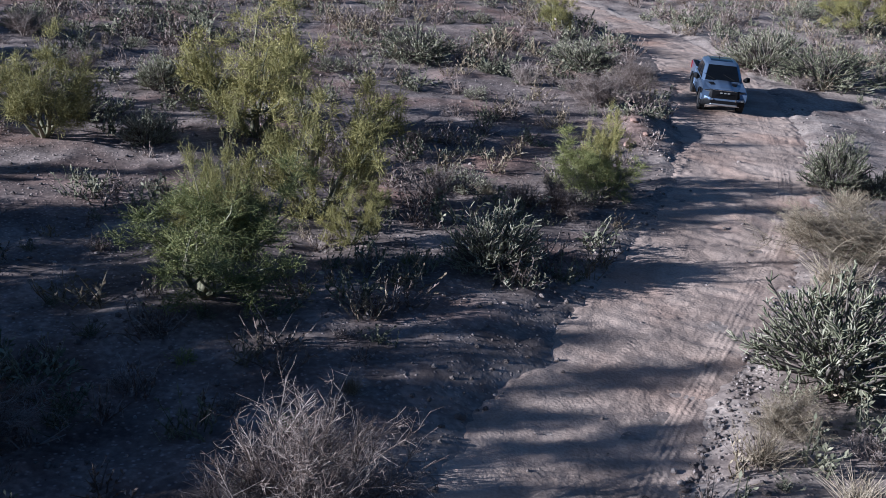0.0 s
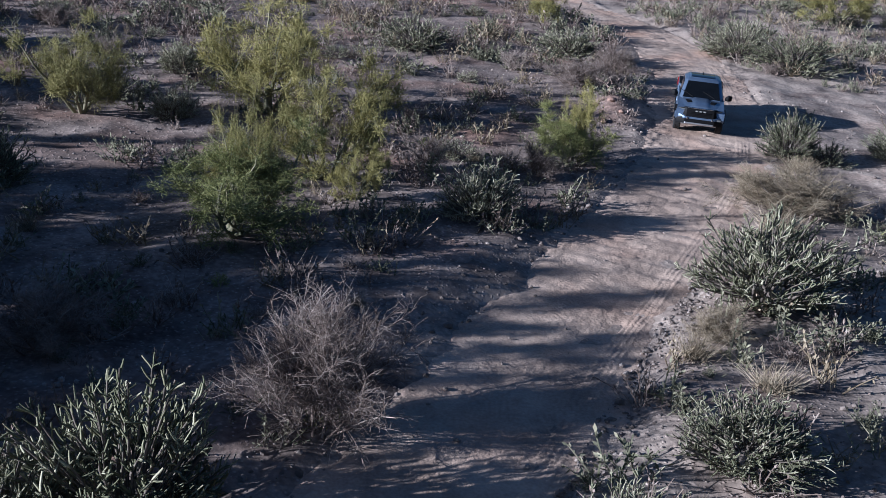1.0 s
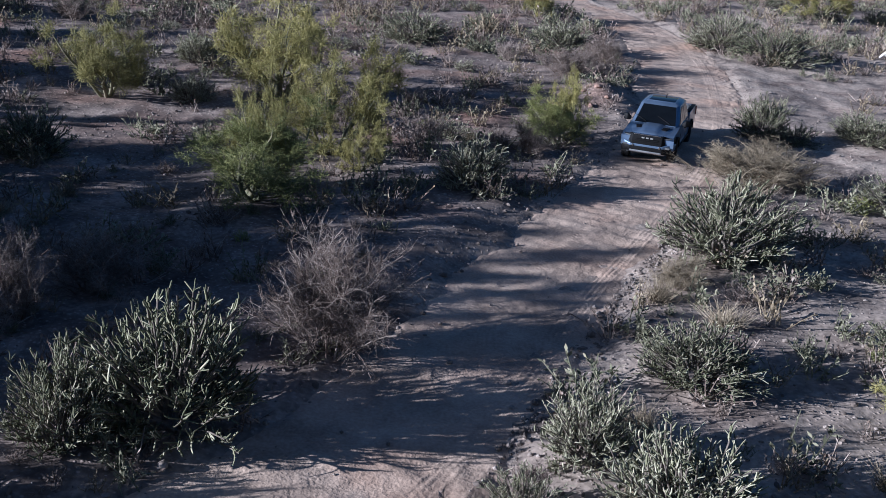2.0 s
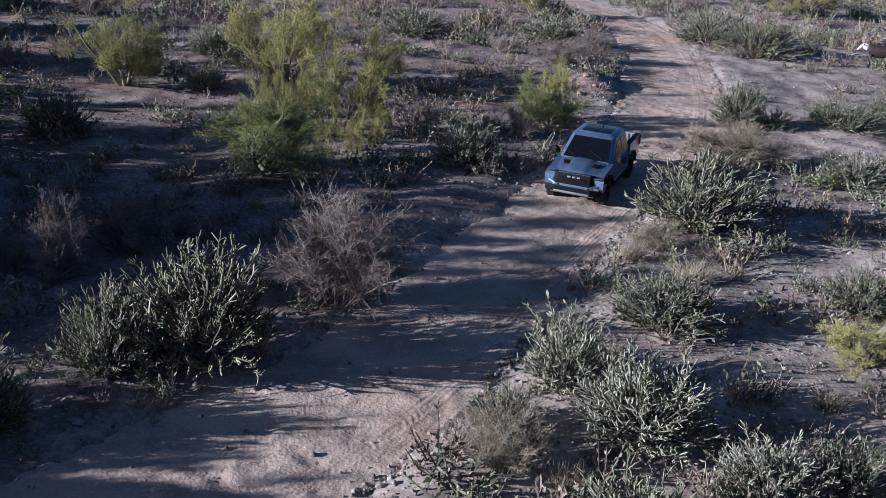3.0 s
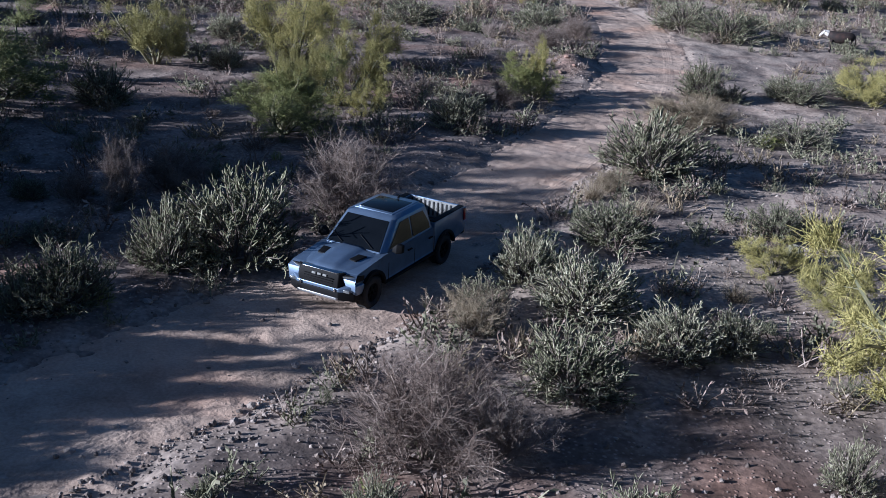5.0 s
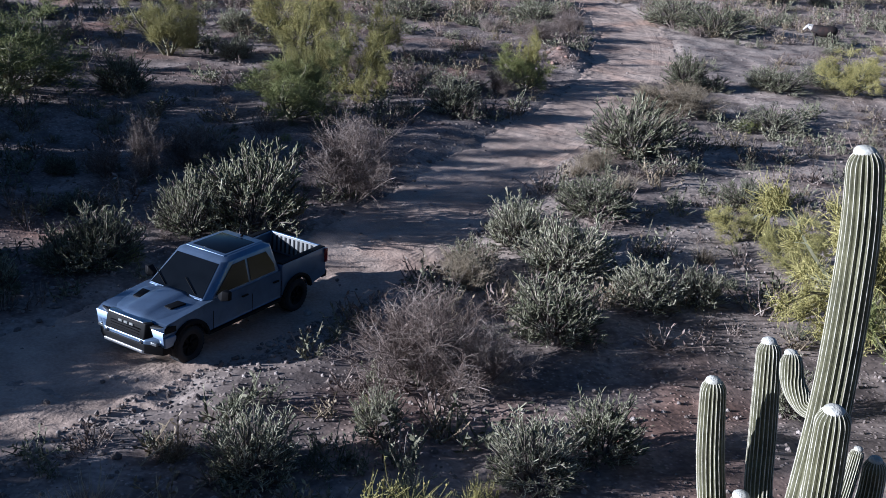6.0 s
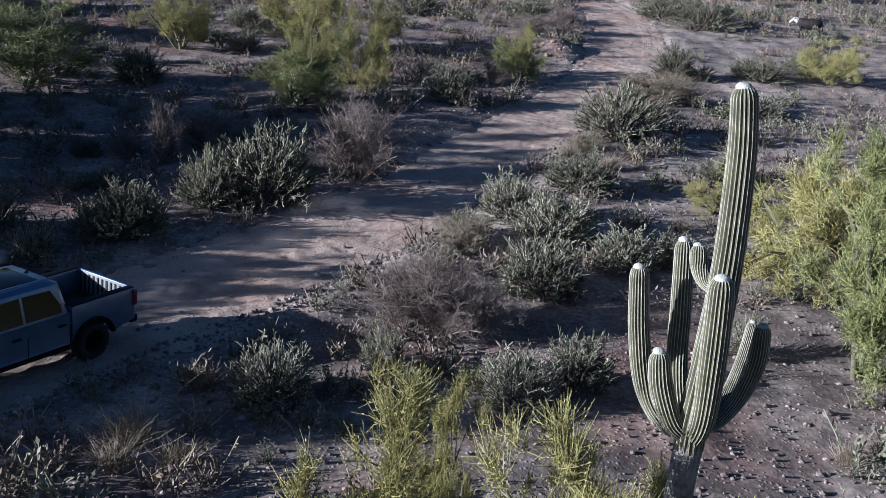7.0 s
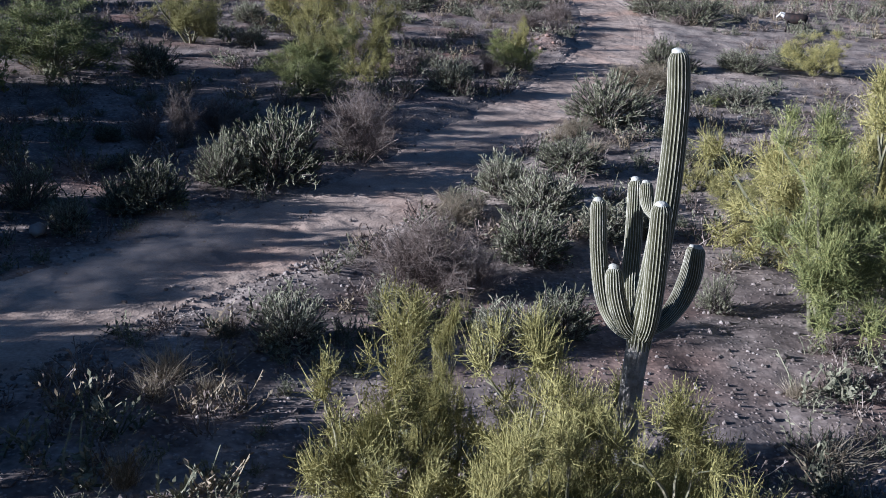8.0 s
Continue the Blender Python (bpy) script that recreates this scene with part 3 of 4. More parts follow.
for x, y, h, w in ((-11.9, 40.9, 1.6, 1.9), (-10.3, 33.7, 1.4, 1.6), (-21.1, 50.2, 1.5, 2.1), (18.6, 36.0, 1.4, 2.8), (22.0, 39.1, 1.7, 2.6), (14.9, 35.5, 1.1, 1.7), (18.0, 36.5, 1.4, 2.3),
                   (-9.7, 9.5, 0.7, 1.4), (8.8, -0.7, 1.4, 0.9)):
    cholla(x, y, h, w)
for x, y, h, w, k in ((-1.8, 12.5, 2.9, 3.3, 0), (-8.6, 12.6, 2.3, 1.6, 1), (-9.8, 12.3, 1.2, 1.6, 1), (-7.7, 14.5, 1.6, 2.4, 0), (1.2, -0.2, 2.3, 3.4, 0), (2.5, -0.3, 1.7, 1.5, 1), (11.6, 28.1, 1.5, 4.2, 2),
                      (10.6, 29.2, 1.2, 2.1, 2), (6.7, 17.5, 0.9, 1.6, 2), (2.0, 5.3, 1.2, 1.5, 2), (5.9, 45.0, 1.5, 3.0, 0), (8.0, 48.1, 1.8, 2.2, 0), (3.3, 29.9, 1.3, 1.9, 1)):
    dry_shrub(x, y, h, w, k)
for x, y, h, w in ((-3.7, -6.7, 0.8, 1.6), (-3.3, -10.7, 0.8, 0.8), (9.4, -5.8, 0.5, 0.8), (9.2, -8.6, 0.6, 1.8), (-3.0, -4.3, 0.6, 0.9), (-2.7, -7.3, 0.5, 1.0), (6.0, 16.4, 0.7, 1.2), (9.6, 24.0, 0.8, 1.6),
                   (10.4, 26.0, 0.8, 2.0), (12.7, 31.6, 0.9, 1.8), (13.4, 33.8, 0.7, 1.5), (7.4, 15.2, 0.7, 1.5), (3.2, 5.0, 0.6, 1.0), (4.6, 9.9, 0.6, 1.2)):
    grass_clump(x, y, h, w)


# ---- the pickup truck: x ahead, y to its left, z up, midway between the axles ----
M_PAINT = plain("grey_blue_paint", (0.15, 0.195, 0.29), 0.36, 0.55, 0.5)
M_BLACK = plain("black_plastic", (0.006, 0.006, 0.007), 0.6, gloss=0.12)
M_RUBBER = plain("tyre_rubber", (0.016, 0.015, 0.015), 0.9)
M_CHROME = plain("bright_metal", (0.62, 0.62, 0.62), 0.22, 1.0)
M_SILVER = plain("silver_plate", (0.4, 0.4, 0.41), 0.4, 0.8)
M_GLASS = plain("tinted_glass", (0.005, 0.006, 0.008), 0.05, gloss=0.26)
M_LENS = plain("lamp_lens", (0.14, 0.145, 0.15), 0.2, 0.3, 0.5)
M_RED = plain("red_lens", (0.2, 0.01, 0.01), 0.2, 0.0, 1.0)
M_LINER = plain("bed_liner", (0.018, 0.018, 0.02), 0.85)
M_PALE = plain("pale_plastic", (0.22, 0.22, 0.21), 0.6)


def part(name, bm, material, parent, label=""):
    """Links a bmesh as one mesh object under its thing."""
    me = bpy.data.meshes.new(name)
    bmesh.ops.recalc_face_normals(bm, faces=bm.faces)
    bm.to_mesh(me)
    bm.free()
    me.materials.append(material)
    ob = new(name, me)
    ob.parent = parent
    if label:
        ob["label"] = label
    return ob


def soften(bm, width, segments=2, angle=25):
    edges = [e for e in bm.edges if len(e.link_faces) == 2 and e.calc_face_angle(0) > radians(angle)]
    bmesh.ops.bevel(bm, geom=edges, offset=width, segments=segments, affect="EDGES", profile=0.6, clamp_overlap=True)
    for f in bm.faces:
        f.smooth = True
    return bm


def hull(rings, bevel=0.0):
    """A closed solid through rings of the same number of points."""
    bm = bmesh.new()
    vs = [[bm.verts.new(p) for p in ring] for ring in rings]
    n = len(vs[0])
    for a, b in zip(vs, vs[1:]):
        for i in range(n):
            bm.faces.new((a[i], a[(i + 1) % n], b[(i + 1) % n], b[i]))
    bm.faces.new(vs[0][::-1])
    bm.faces.new(vs[-1])
    bmesh.ops.recalc_face_normals(bm, faces=bm.faces)
    return soften(bm, bevel) if bevel else bm


def block(x0, x1, y0, y1, z0, z1, bevel=0.01):
    return hull([[(x0, y0, z), (x1, y0, z), (x1, y1, z), (x0, y1, z)] for z in (z0, z1)], bevel)


def slab(corners, thick, bevel=0.0):
    """A plate over the corners, thickened along its normal."""
    c = [Vector(p) for p in corners]
    n = (c[1] - c[0]).cross(c[2] - c[0]).normalized() * thick
    return hull([[tuple(p) for p in c], [tuple(p + n) for p in c]], bevel)


def arch(cx, r, a0, a1, n=12):
    return [(cx + r * math.cos(radians(a)), 0.42 + r * math.sin(radians(a))) for a in np.linspace(a0, a1, n)]


def lathe(profile, n=36):
    """A ring about the y axis from rows of radius, y."""
    bm = bmesh.new()
    rings = []
    for i in range(n):
        a = 2 * math.pi * i / n
        rings.append([bm.verts.new((r * math.cos(a), y, r * math.sin(a))) for r, y in profile])
    for i in range(n):
        for j in range(len(profile)):
            a, b = rings[i], rings[(i + 1) % n]
            k = (j + 1) % len(profile)
            bm.faces.new((a[j], a[k], b[k], b[j])).smooth = True
    return bm


def build_wheel(truck, x, side):
    wheel = new("wheel")
    wheel.parent = truck
    wheel.location = (x, side * 0.86, 0.42)
    tyre = lathe([(0.25, -0.13), (0.36, -0.145), (0.405, -0.13), (0.42, -0.09), (0.422, 0.0), (0.42, 0.09), (0.405, 0.13), (0.36, 0.145), (0.25, 0.13)])
    for i in range(30):
        a = 2 * math.pi * i / 30
        for s in (-1, 1):
            m = Matrix.Rotation(-a, 4, "Y") @ Matrix.Translation((0.421, s * 0.085, 0)) @ Matrix.Diagonal((0.018, 0.07, 0.045, 1))
            bmesh.ops.create_cube(tyre, size=1.0, matrix=m)
    part("tyre", tyre, M_RUBBER, wheel, "black off-road tyre with blocky tread")
    rim = lathe([(0.255, -0.1), (0.255, 0.11), (0.235, 0.12), (0.23, 0.08), (0.12, 0.05), (0.06, 0.07), (0.06, -0.05), (0.23, -0.1)], 30)
    for i in range(6):
        m = Matrix.Rotation(i * math.pi / 3, 4, "Y") @ Matrix.Translation((0.14, side * 0.075, 0)) @ Matrix.Diagonal((0.18, 0.05, 0.06, 1))
        bmesh.ops.create_cube(rim, size=1.0, matrix=m)
    part("rim", rim, M_BLACK, wheel, "dark alloy rim")
    return wheel


def build_truck():
    truck = tagged(new("pickup_truck"), "grey-blue crew-cab pickup truck with black trim driving on the dirt road", "truck")
    # lower body with wheel arches; the flanks lean in a little above the shoulder
    low = [(2.62, 0.62), (2.66, 0.98), (2.5, 1.1), (1.9, 1.16), (1.22, 1.22), (-1.25, 1.25), (-1.25, 0.56)] + [(x, z) for x, z in arch(1.836, 0.53, 168, 12)]
    low = low[:7] + [(1.25, 0.55)] + low[7:] + [(2.42, 0.6)]
    ys = ((-0.95, 0.93), (-1.0, 1.0), (1.0, 1.0), (0.95, 0.93))
    rings = []
    for y, k in ys:
        inset = 0 if abs(y) > 0.98 else 0.0
        rings.append([(x - inset, y * (1.0 if z < 1.0 else 0.965), z) for x, z in low])
    part("body", hull([rings[0], rings[1], rings[2], rings[3]], 0.02), M_PAINT, truck)
    # hood with a raised middle
    bm = bmesh.new()
    nx, ny = 14, 20
    grid = []
    for i in range(nx + 1):
        u = i / nx
        row = []
        for j in range(ny + 1):
            v = j / ny * 2 - 1
            half = 0.86 - 0.1 * (1 - u) ** 2 * 0.6
            x = 2.66 - 1.4 * u - 0.16 * abs(v) ** 2.4 * (1 - u)
            z = 1.115 + 0.135 * math.sin(u * math.pi / 2) - 0.07 * abs(v) ** 3 - 0.09 * max(0, 1 - u * 9) ** 2
            z += 0.045 * (1 if abs(v) < 0.34 else max(0, 1 - (abs(v) - 0.34) / 0.1)) * min(1, u * 4 + 0.2)
            row.append(bm.verts.new((x, v * half, z)))
        grid.append(row)
    for i in range(nx):
        for j in range(ny):
            bm.faces.new((grid[i][j], grid[i + 1][j], grid[i + 1][j + 1], grid[i][j + 1])).smooth = True
    ext = bmesh.ops.extrude_face_region(bm, geom=bm.faces[:])
    bmesh.ops.translate(bm, verts=[g for g in ext["geom"] if isinstance(g, bmesh.types.BMVert)], vec=(0, 0, -0.09))
    part("hood", bm, M_PAINT, truck)
    for s in (-1, 1):
        part("hood_vent", hull([[(1.62, s * 0.52 - 0.13, 1.15), (2.0, s * 0.46 - 0.1, 1.12), (2.0, s * 0.46 + 0.1, 1.12), (1.62, s * 0.52 + 0.13, 1.15)], [(1.62, s * 0.52 - 0.13, 1.236), (2.0, s * 0.46 - 0.1, 1.216), (2.0, s * 0.46 + 0.1, 1.216), (1.62, s * 0.52 + 0.13, 1.236)]], 0.006), M_BLACK, truck, "black hood scoop")
    # cab
    base, top = 1.22, 1.88
    foot = [(1.3, 0.8), (1.1, 0.92), (-1.2, 0.92), (-1.29, 0.84)]
    foot = foot + [(x, -y) for x, y in foot[::-1]]
    roof = [(0.52, 0.64), (0.38, 0.745), (-1.02, 0.755), (-1.14, 0.67)]
    roof = roof + [(x, -y) for x, y in roof[::-1]]
    crown = [(x * 0.8 - 0.06, y * 0.82) for x, y in roof]
    part("cab", hull([[(x, y, base) for x, y in foot], [(x, y, top) for x, y in roof], [(x, y, 1.95) for x, y in crown]], 0.02), M_PAINT, truck)
    part("roof", block(-1.02, 0.34, -0.57, 0.57, 1.925, 1.962, 0.015), M_PAINT, truck)
    part("sunroof", block(-0.8, 0.22, -0.5, 0.5, 1.955, 1.968, 0.006), M_GLASS, truck, "dark panoramic glass sunroof")
    part("windshield", slab([(1.268, 0.775, 1.26), (1.268, -0.775, 1.26), (0.575, -0.625, 1.846), (0.575, 0.625, 1.846)], 0.022), M_GLASS, truck)
    for s in (-1, 1):
        def side(x, f):
            return (x, s * (0.922 + (0.75 - 0.922) * f + 0.004), base + (top - base) * f)
        a = [side(0.98, 0.1), side(0.3, 0.86), side(-0.12, 0.88), side(-0.12, 0.1)]
        b = [side(-0.2, 0.1), side(-0.2, 0.88), side(-0.86, 0.86), side(-1.06, 0.34), side(-1.06, 0.1)]
        for name, c in (("front_window", a), ("rear_window", b)):
            n = (Vector(c[1]) - Vector(c[0])).cross(Vector(c[2]) - Vector(c[0]))
            part(name, slab(c if n.y * s > 0 else c[::-1], 0.012), M_GLASS, truck, "tinted side window")
        for x in (1.14, -0.16, -1.2):
            part("door_seam", block(x - 0.008, x + 0.008, s * 1.0 - 0.004, s * 1.0 + 0.004, 0.56, 1.0, 0.0), M_BLACK, truck)
        for x in (0.1, -1.0):
            part("door_handle", block(x - 0.1, x + 0.1, s * 1.0 - 0.02, s * 1.0 + 0.03, 1.02, 1.055, 0.01), M_BLACK, truck)
        part("sill", block(-1.2, 1.28, s * 0.93 - 0.05, s * 0.93 + 0.08, 0.46, 0.52, 0.02), M_BLACK, truck, "black side step")
        mirror = part("mirror", hull([[(0.98, s * 0.98, 1.24), (0.86, s * 0.98, 1.24), (0.86, s * 0.98, 1.34), (0.98, s * 0.98, 1.34)], [(1.04, s * 1.12, 1.22), (0.84, s * 1.12, 1.22), (0.84, s * 1.12, 1.46), (1.02, s * 1.12, 1.46)], [(0.96, s * 1.27, 1.24), (0.85, s * 1.27, 1.24), (0.85, s * 1.27, 1.44), (0.95, s * 1.27, 1.44)]], 0.02), M_BLACK, truck, "black door mirror")
        part("glass", slab([(0.836, s * 1.12, 1.25), (0.836, s * 1.25, 1.25), (0.836, s * 1.25, 1.42), (0.836, s * 1.12, 1.42)], 0.004), M_CHROME, mirror)
        part("headlight", hull([[(2.66, s * 0.58, z) for z in (0.88, 1.07)] + [(2.6, s * 0.58, 1.07), (2.6, s * 0.58, 0.88)], [(2.55, s * 0.95, z) for z in (0.9, 1.06)] + [(2.42, s * 0.95, 1.06), (2.42, s * 0.95, 0.9)], [(2.36, s * 1.005, z) for z in (0.92, 1.05)] + [(2.28, s * 1.005, 1.05), (2.28, s * 1.005, 0.92)]], 0.01), M_BLACK, truck, "dark headlight housing")
        for z in (0.93, 1.02):
            part("lamp", hull([[(2.672, s * 0.62, z - 0.022), (2.672, s * 0.62, z + 0.022), (2.62, s * 0.62, z + 0.022), (2.62, s * 0.62, z - 0.022)], [(2.575, s * 0.92, z - 0.022), (2.575, s * 0.92, z + 0.022), (2.5, s * 0.92, z + 0.022), (2.5, s * 0.92, z - 0.022)]]), M_LENS, truck, "clear headlamp lens")
        part("tow_hook", block(2.72, 2.84, s * 0.5 - 0.025, s * 0.5 + 0.025, 0.66, 0.74, 0.012), M_CHROME, truck)
        part("fog_lamp", block(2.66, 2.74, s * 0.78 - 0.09, s * 0.78 + 0.09, 0.66, 0.73, 0.015), M_LENS, truck)
        part("tail_lamp", block(-3.03, -2.93, s * 0.96 - 0.05, s * 0.96 + 0.05, 0.98, 1.34, 0.015), M_RED, truck)
        # black flares over the wheels
        for cx in (1.836, -1.836):
            outer, inner = arch(cx, 0.585, 168, 12), arch(cx, 0.5, 168, 12)
            bm = hull([[(x, s * y, z) for (x, z) in outer + inner[::-1]] for y in (0.93, 1.035)])
            part("fender_flare", soften(bm, 0.01), M_BLACK, truck, "black wheel-arch flare")
    # front
    part("grille", hull([[(2.6, -0.74, 0.74), (2.6, 0.74, 0.74), (2.6, 0.68, 1.12), (2.6, -0.68, 1.12)], [(2.8, -0.56, 0.74), (2.8, 0.56, 0.74), (2.73, 0.56, 1.1), (2.73, -0.56, 1.1)]], 0.02), M_BLACK, truck, "black grille")
    for z in (0.84, 0.9, 0.96):
        part("grille_bar", block(2.74, 2.8, -0.42, 0.42, z - 0.008, z + 0.008, 0.004), M_BLACK, truck)
    for y in (-0.2, -0.04, 0.12):
        part("badge", block(2.74, 2.775, y, y + 0.11, 0.97, 1.02, 0.006), M_PALE, truck, "pale plain badge bar")
    part("grille_trim", hull([[(2.55, y, 1.09 - 0.03 * abs(y)) for y in (-0.58, 0.58)] + [(2.55, 0.58, 1.115), (2.55, -0.58, 1.115)], [(2.68 - 0.06, y, 1.085) for y in (-0.58, 0.58)] + [(2.62, 0.58, 1.12), (2.62, -0.58, 1.12)], [(2.745, y, 1.095) for y in (-0.5, 0.5)] + [(2.745, 0.5, 1.123), (2.745, -0.5, 1.123)]], 0.006), M_CHROME, truck, "bright strip above the grille")
    part("front_bumper", hull([[(2.3, y * 1.03, z) for y, z in ((-1, 0.6), (1, 0.6), (1, 0.84), (-1, 0.84))], [(2.56, y * 0.98, z) for y, z in ((-1, 0.58), (1, 0.58), (1, 0.84), (-1, 0.84))], [(2.8, y * 0.6, z) for y, z in ((-1, 0.58), (1, 0.58), (1, 0.75), (-1, 0.75))]], 0.03), M_PAINT, truck)
    part("lower_bumper", hull([[(2.4, y * 0.98, z) for y, z in ((-1, 0.42), (1, 0.42), (1, 0.64), (-1, 0.64))], [(2.6, y * 0.94, z) for y, z in ((-1, 0.42), (1, 0.42), (1, 0.66), (-1, 0.66))], [(2.82, y * 0.6, z) for y, z in ((-1, 0.46), (1, 0.46), (1, 0.67), (-1, 0.67))]], 0.02), M_BLACK, truck)
    part("skid_plate", hull([[(2.7, y * 0.72, z) for y, z in ((-1, 0.4), (1, 0.4), (1, 0.5), (-1, 0.5))], [(2.85, y * 0.56, z) for y, z in ((-1, 0.46), (1, 0.46), (1, 0.53), (-1, 0.53))]], 0.015), M_SILVER, truck, "silver skid plate")
    for y in (0.55, -0.35):
        part("wiper", hull([[(1.24 - 0.02, y, 1.3), (1.26, y, 1.3), (1.26, y, 1.32)], [(1.0, y - 0.5, 1.505), (1.03, y - 0.5, 1.5), (1.03, y - 0.5, 1.52)]]), M_BLACK, truck)
    # underbody
    part("chassis", block(-2.7, 2.3, -0.5, 0.5, 0.5, 0.66, 0.03), M_BLACK, truck)
    for x in (1.836, -1.836):
        part("axle", block(x - 0.07, x + 0.07, -0.75, 0.75, 0.35, 0.49, 0.02), M_BLACK, truck)
    # cargo bed
    flank = [(-1.28, 1.34), (-1.28, 0.54)] + arch(-1.836, 0.53, 12, 168) + [(-2.98, 0.66), (-3.0, 1.34), (-2.94, 1.38), (-1.34, 1.36)]
    for s in (-1, 1):
        part("bed_side", hull([[(x, s * (y - (0.03 if z > 1.1 else 0)), z) for x, z in flank] for y in (0.8, 0.99)], 0.015), M_PAINT, truck)
        part("bed_rail", block(-2.97, -1.3, s * 0.87 - 0.085, s * 0.87 + 0.085, 1.365, 1.392, 0.008), M_BLACK, truck)
    part("bed_floor", block(-2.95, -1.3, -0.8, 0.8, 0.78, 0.84, 0.01), M_LINER, truck, "black bed liner")
    part("bed_front", block(-1.34, -1.28, -0.8, 0.8, 0.8, 1.36, 0.01), M_LINER, truck)
    tailgate = part("tailgate", block(-3.02, -2.95, -0.8, 0.8, 0.72, 1.38, 0.02), M_PAINT, truck)
    part("tailgate_liner", block(-2.948, -2.935, -0.78, 0.78, 0.86, 1.36, 0.004), M_PALE, tailgate, "pale ribbed tailgate inner panel")
    for i in range(11):
        y = -0.7 + i * 0.14
        part("rib", block(-2.936, -2.918, y - 0.025, y + 0.025, 0.9, 1.32, 0.004), M_LINER, tailgate)
    part("rear_bumper", block(-3.1, -2.9, -0.95, 0.95, 0.55, 0.72, 0.03), M_BLACK, truck)
    part("antenna", hull([[(-0.9 + 0.05 * c, 0.02 * d, 1.955) for c, d in ((1, 1), (1, -1), (-1, -1), (-1, 1))], [(-0.96 + 0.012 * c, 0.006 * d, 2.03) for c, d in ((1, 1), (1, -1), (-1, -1), (-1, 1))]]), M_BLACK, truck)
    wheels = [build_wheel(truck, x, s) for x in (1.836, -1.836) for s in (1, -1)]
    return truck, wheels


TRUCK, WHEELS = build_truck()
# seconds and the place of the windscreen's upper edge, 0.5 m ahead of the truck's middle
DRIVE = np.array([
    (-1.0, 12.4, 56.1), (0.0, 11.95, 48.2), (1.0, 10.72, 40.2), (1.5, 9.78, 36.25), (3.0, 5.42, 23.6), (3.5, 3.85, 19.4),
    (4.5, 0.9, 11.75), (6.0, -4.1, 1.95), (6.5, -6.02, -1.3), (7.0, -7.75, -4.4), (7.5, -9.6, -7.65), (8.0, -11.4, -10.9), (9.0, -15.0, -17.4),
])


def drive_rows():
    """The truck's poses, and the metres that it has rolled, at every thirtieth of a second."""
    dense, _ = smooth_line(DRIVE[:, [1, 2, 0]], 0.02)
    t = np.arange(0, 241) / 30.0
    x, y = np.interp(t, dense[:, 2], dense[:, 0]), np.interp(t, dense[:, 2], dense[:, 1])
    # even out the kinks
    wide = np.arange(-0.6, 8.61, 1 / 30)
    px, py = np.interp(wide, dense[:, 2], dense[:, 0]), np.interp(wide, dense[:, 2], dense[:, 1])
    k = np.hanning(15)
    k /= k.sum()
    px, py = np.convolve(px, k, "valid"), np.convolve(py, k, "valid")
    at = np.convolve(wide, k, "valid")
    vx, vy = np.gradient(px), np.gradient(py)
    turn = np.unwrap(np.arctan2(vy, vx))
    turn = np.convolve(np.pad(turn, 10, mode="edge"), np.ones(21) / 21, "valid")
    rolled = np.cumsum(np.hypot(vx, vy))
    rows = []
    for s in t:
        a, b, h, r = (float(np.interp(s, at, c)) for c in (px, py, turn, rolled))
        a, b = a - 0.5 * math.cos(h), b - 0.5 * math.sin(h)
        jolt = 0.5 * math.sin(s * 5.3) + 0.3 * math.sin(s * 11.1 + 1)
        ahead, behind = float(slope(b + 1.836 * math.sin(h))), float(slope(b - 1.836 * math.sin(h)))
        jolt -= math.degrees(math.atan2(ahead - behind, 3.672))
        rows.append((float(s), pose(a, b, (ahead + behind) / 2 - 0.02, 0.6 * math.sin(s * 4.1), jolt, math.degrees(h)), r))
    return rows


# ---- hides and smooth shapes ----
M_HIDE = soil("dark_hide", (0.008, 0.006, 0.006), (0.018, 0.011, 0.009), (0.05, 0.024, 0.018), 3.0, 0.8, 0.1, 30.0)
M_WHITE = soil("white_hide", (0.42, 0.4, 0.36), (0.52, 0.49, 0.45), (0.6, 0.57, 0.53), 3.0, 0.85, 0.1, 30.0)


def rounded(rows, n=14):
    """A closed body of round sections: rows of x, z, half width, half height."""
    return hull([[(x, w * math.cos(2 * math.pi * i / n), z + h * math.sin(2 * math.pi * i / n)) for i in range(n)] for x, z, w, h in rows])


def smooth(bm):
    for f in bm.faces:
        f.smooth = True
    return bm


# ---- saguaro ----
M_SAGUARO = soil("saguaro_skin", (0.052, 0.05, 0.023), (0.098, 0.093, 0.044), (0.155, 0.146, 0.076), 4.0, 0.75, 0.3, 40.0)
M_SPINE = soil("pale_spines", (0.3, 0.27, 0.19), (0.44, 0.41, 0.31), (0.6, 0.57, 0.47), 6.0, 0.9, 0.3, 60.0)
M_CORK = soil("corky_bark", (0.16, 0.14, 0.11), (0.28, 0.25, 0.21), (0.42, 0.38, 0.33), 7.0, 0.95, 0.8, 30.0)


M_WOOL = soil("pale_wool", (0.4, 0.38, 0.31), (0.52, 0.5, 0.43), (0.66, 0.64, 0.57), 9.0, 0.95, 0.6, 70.0)


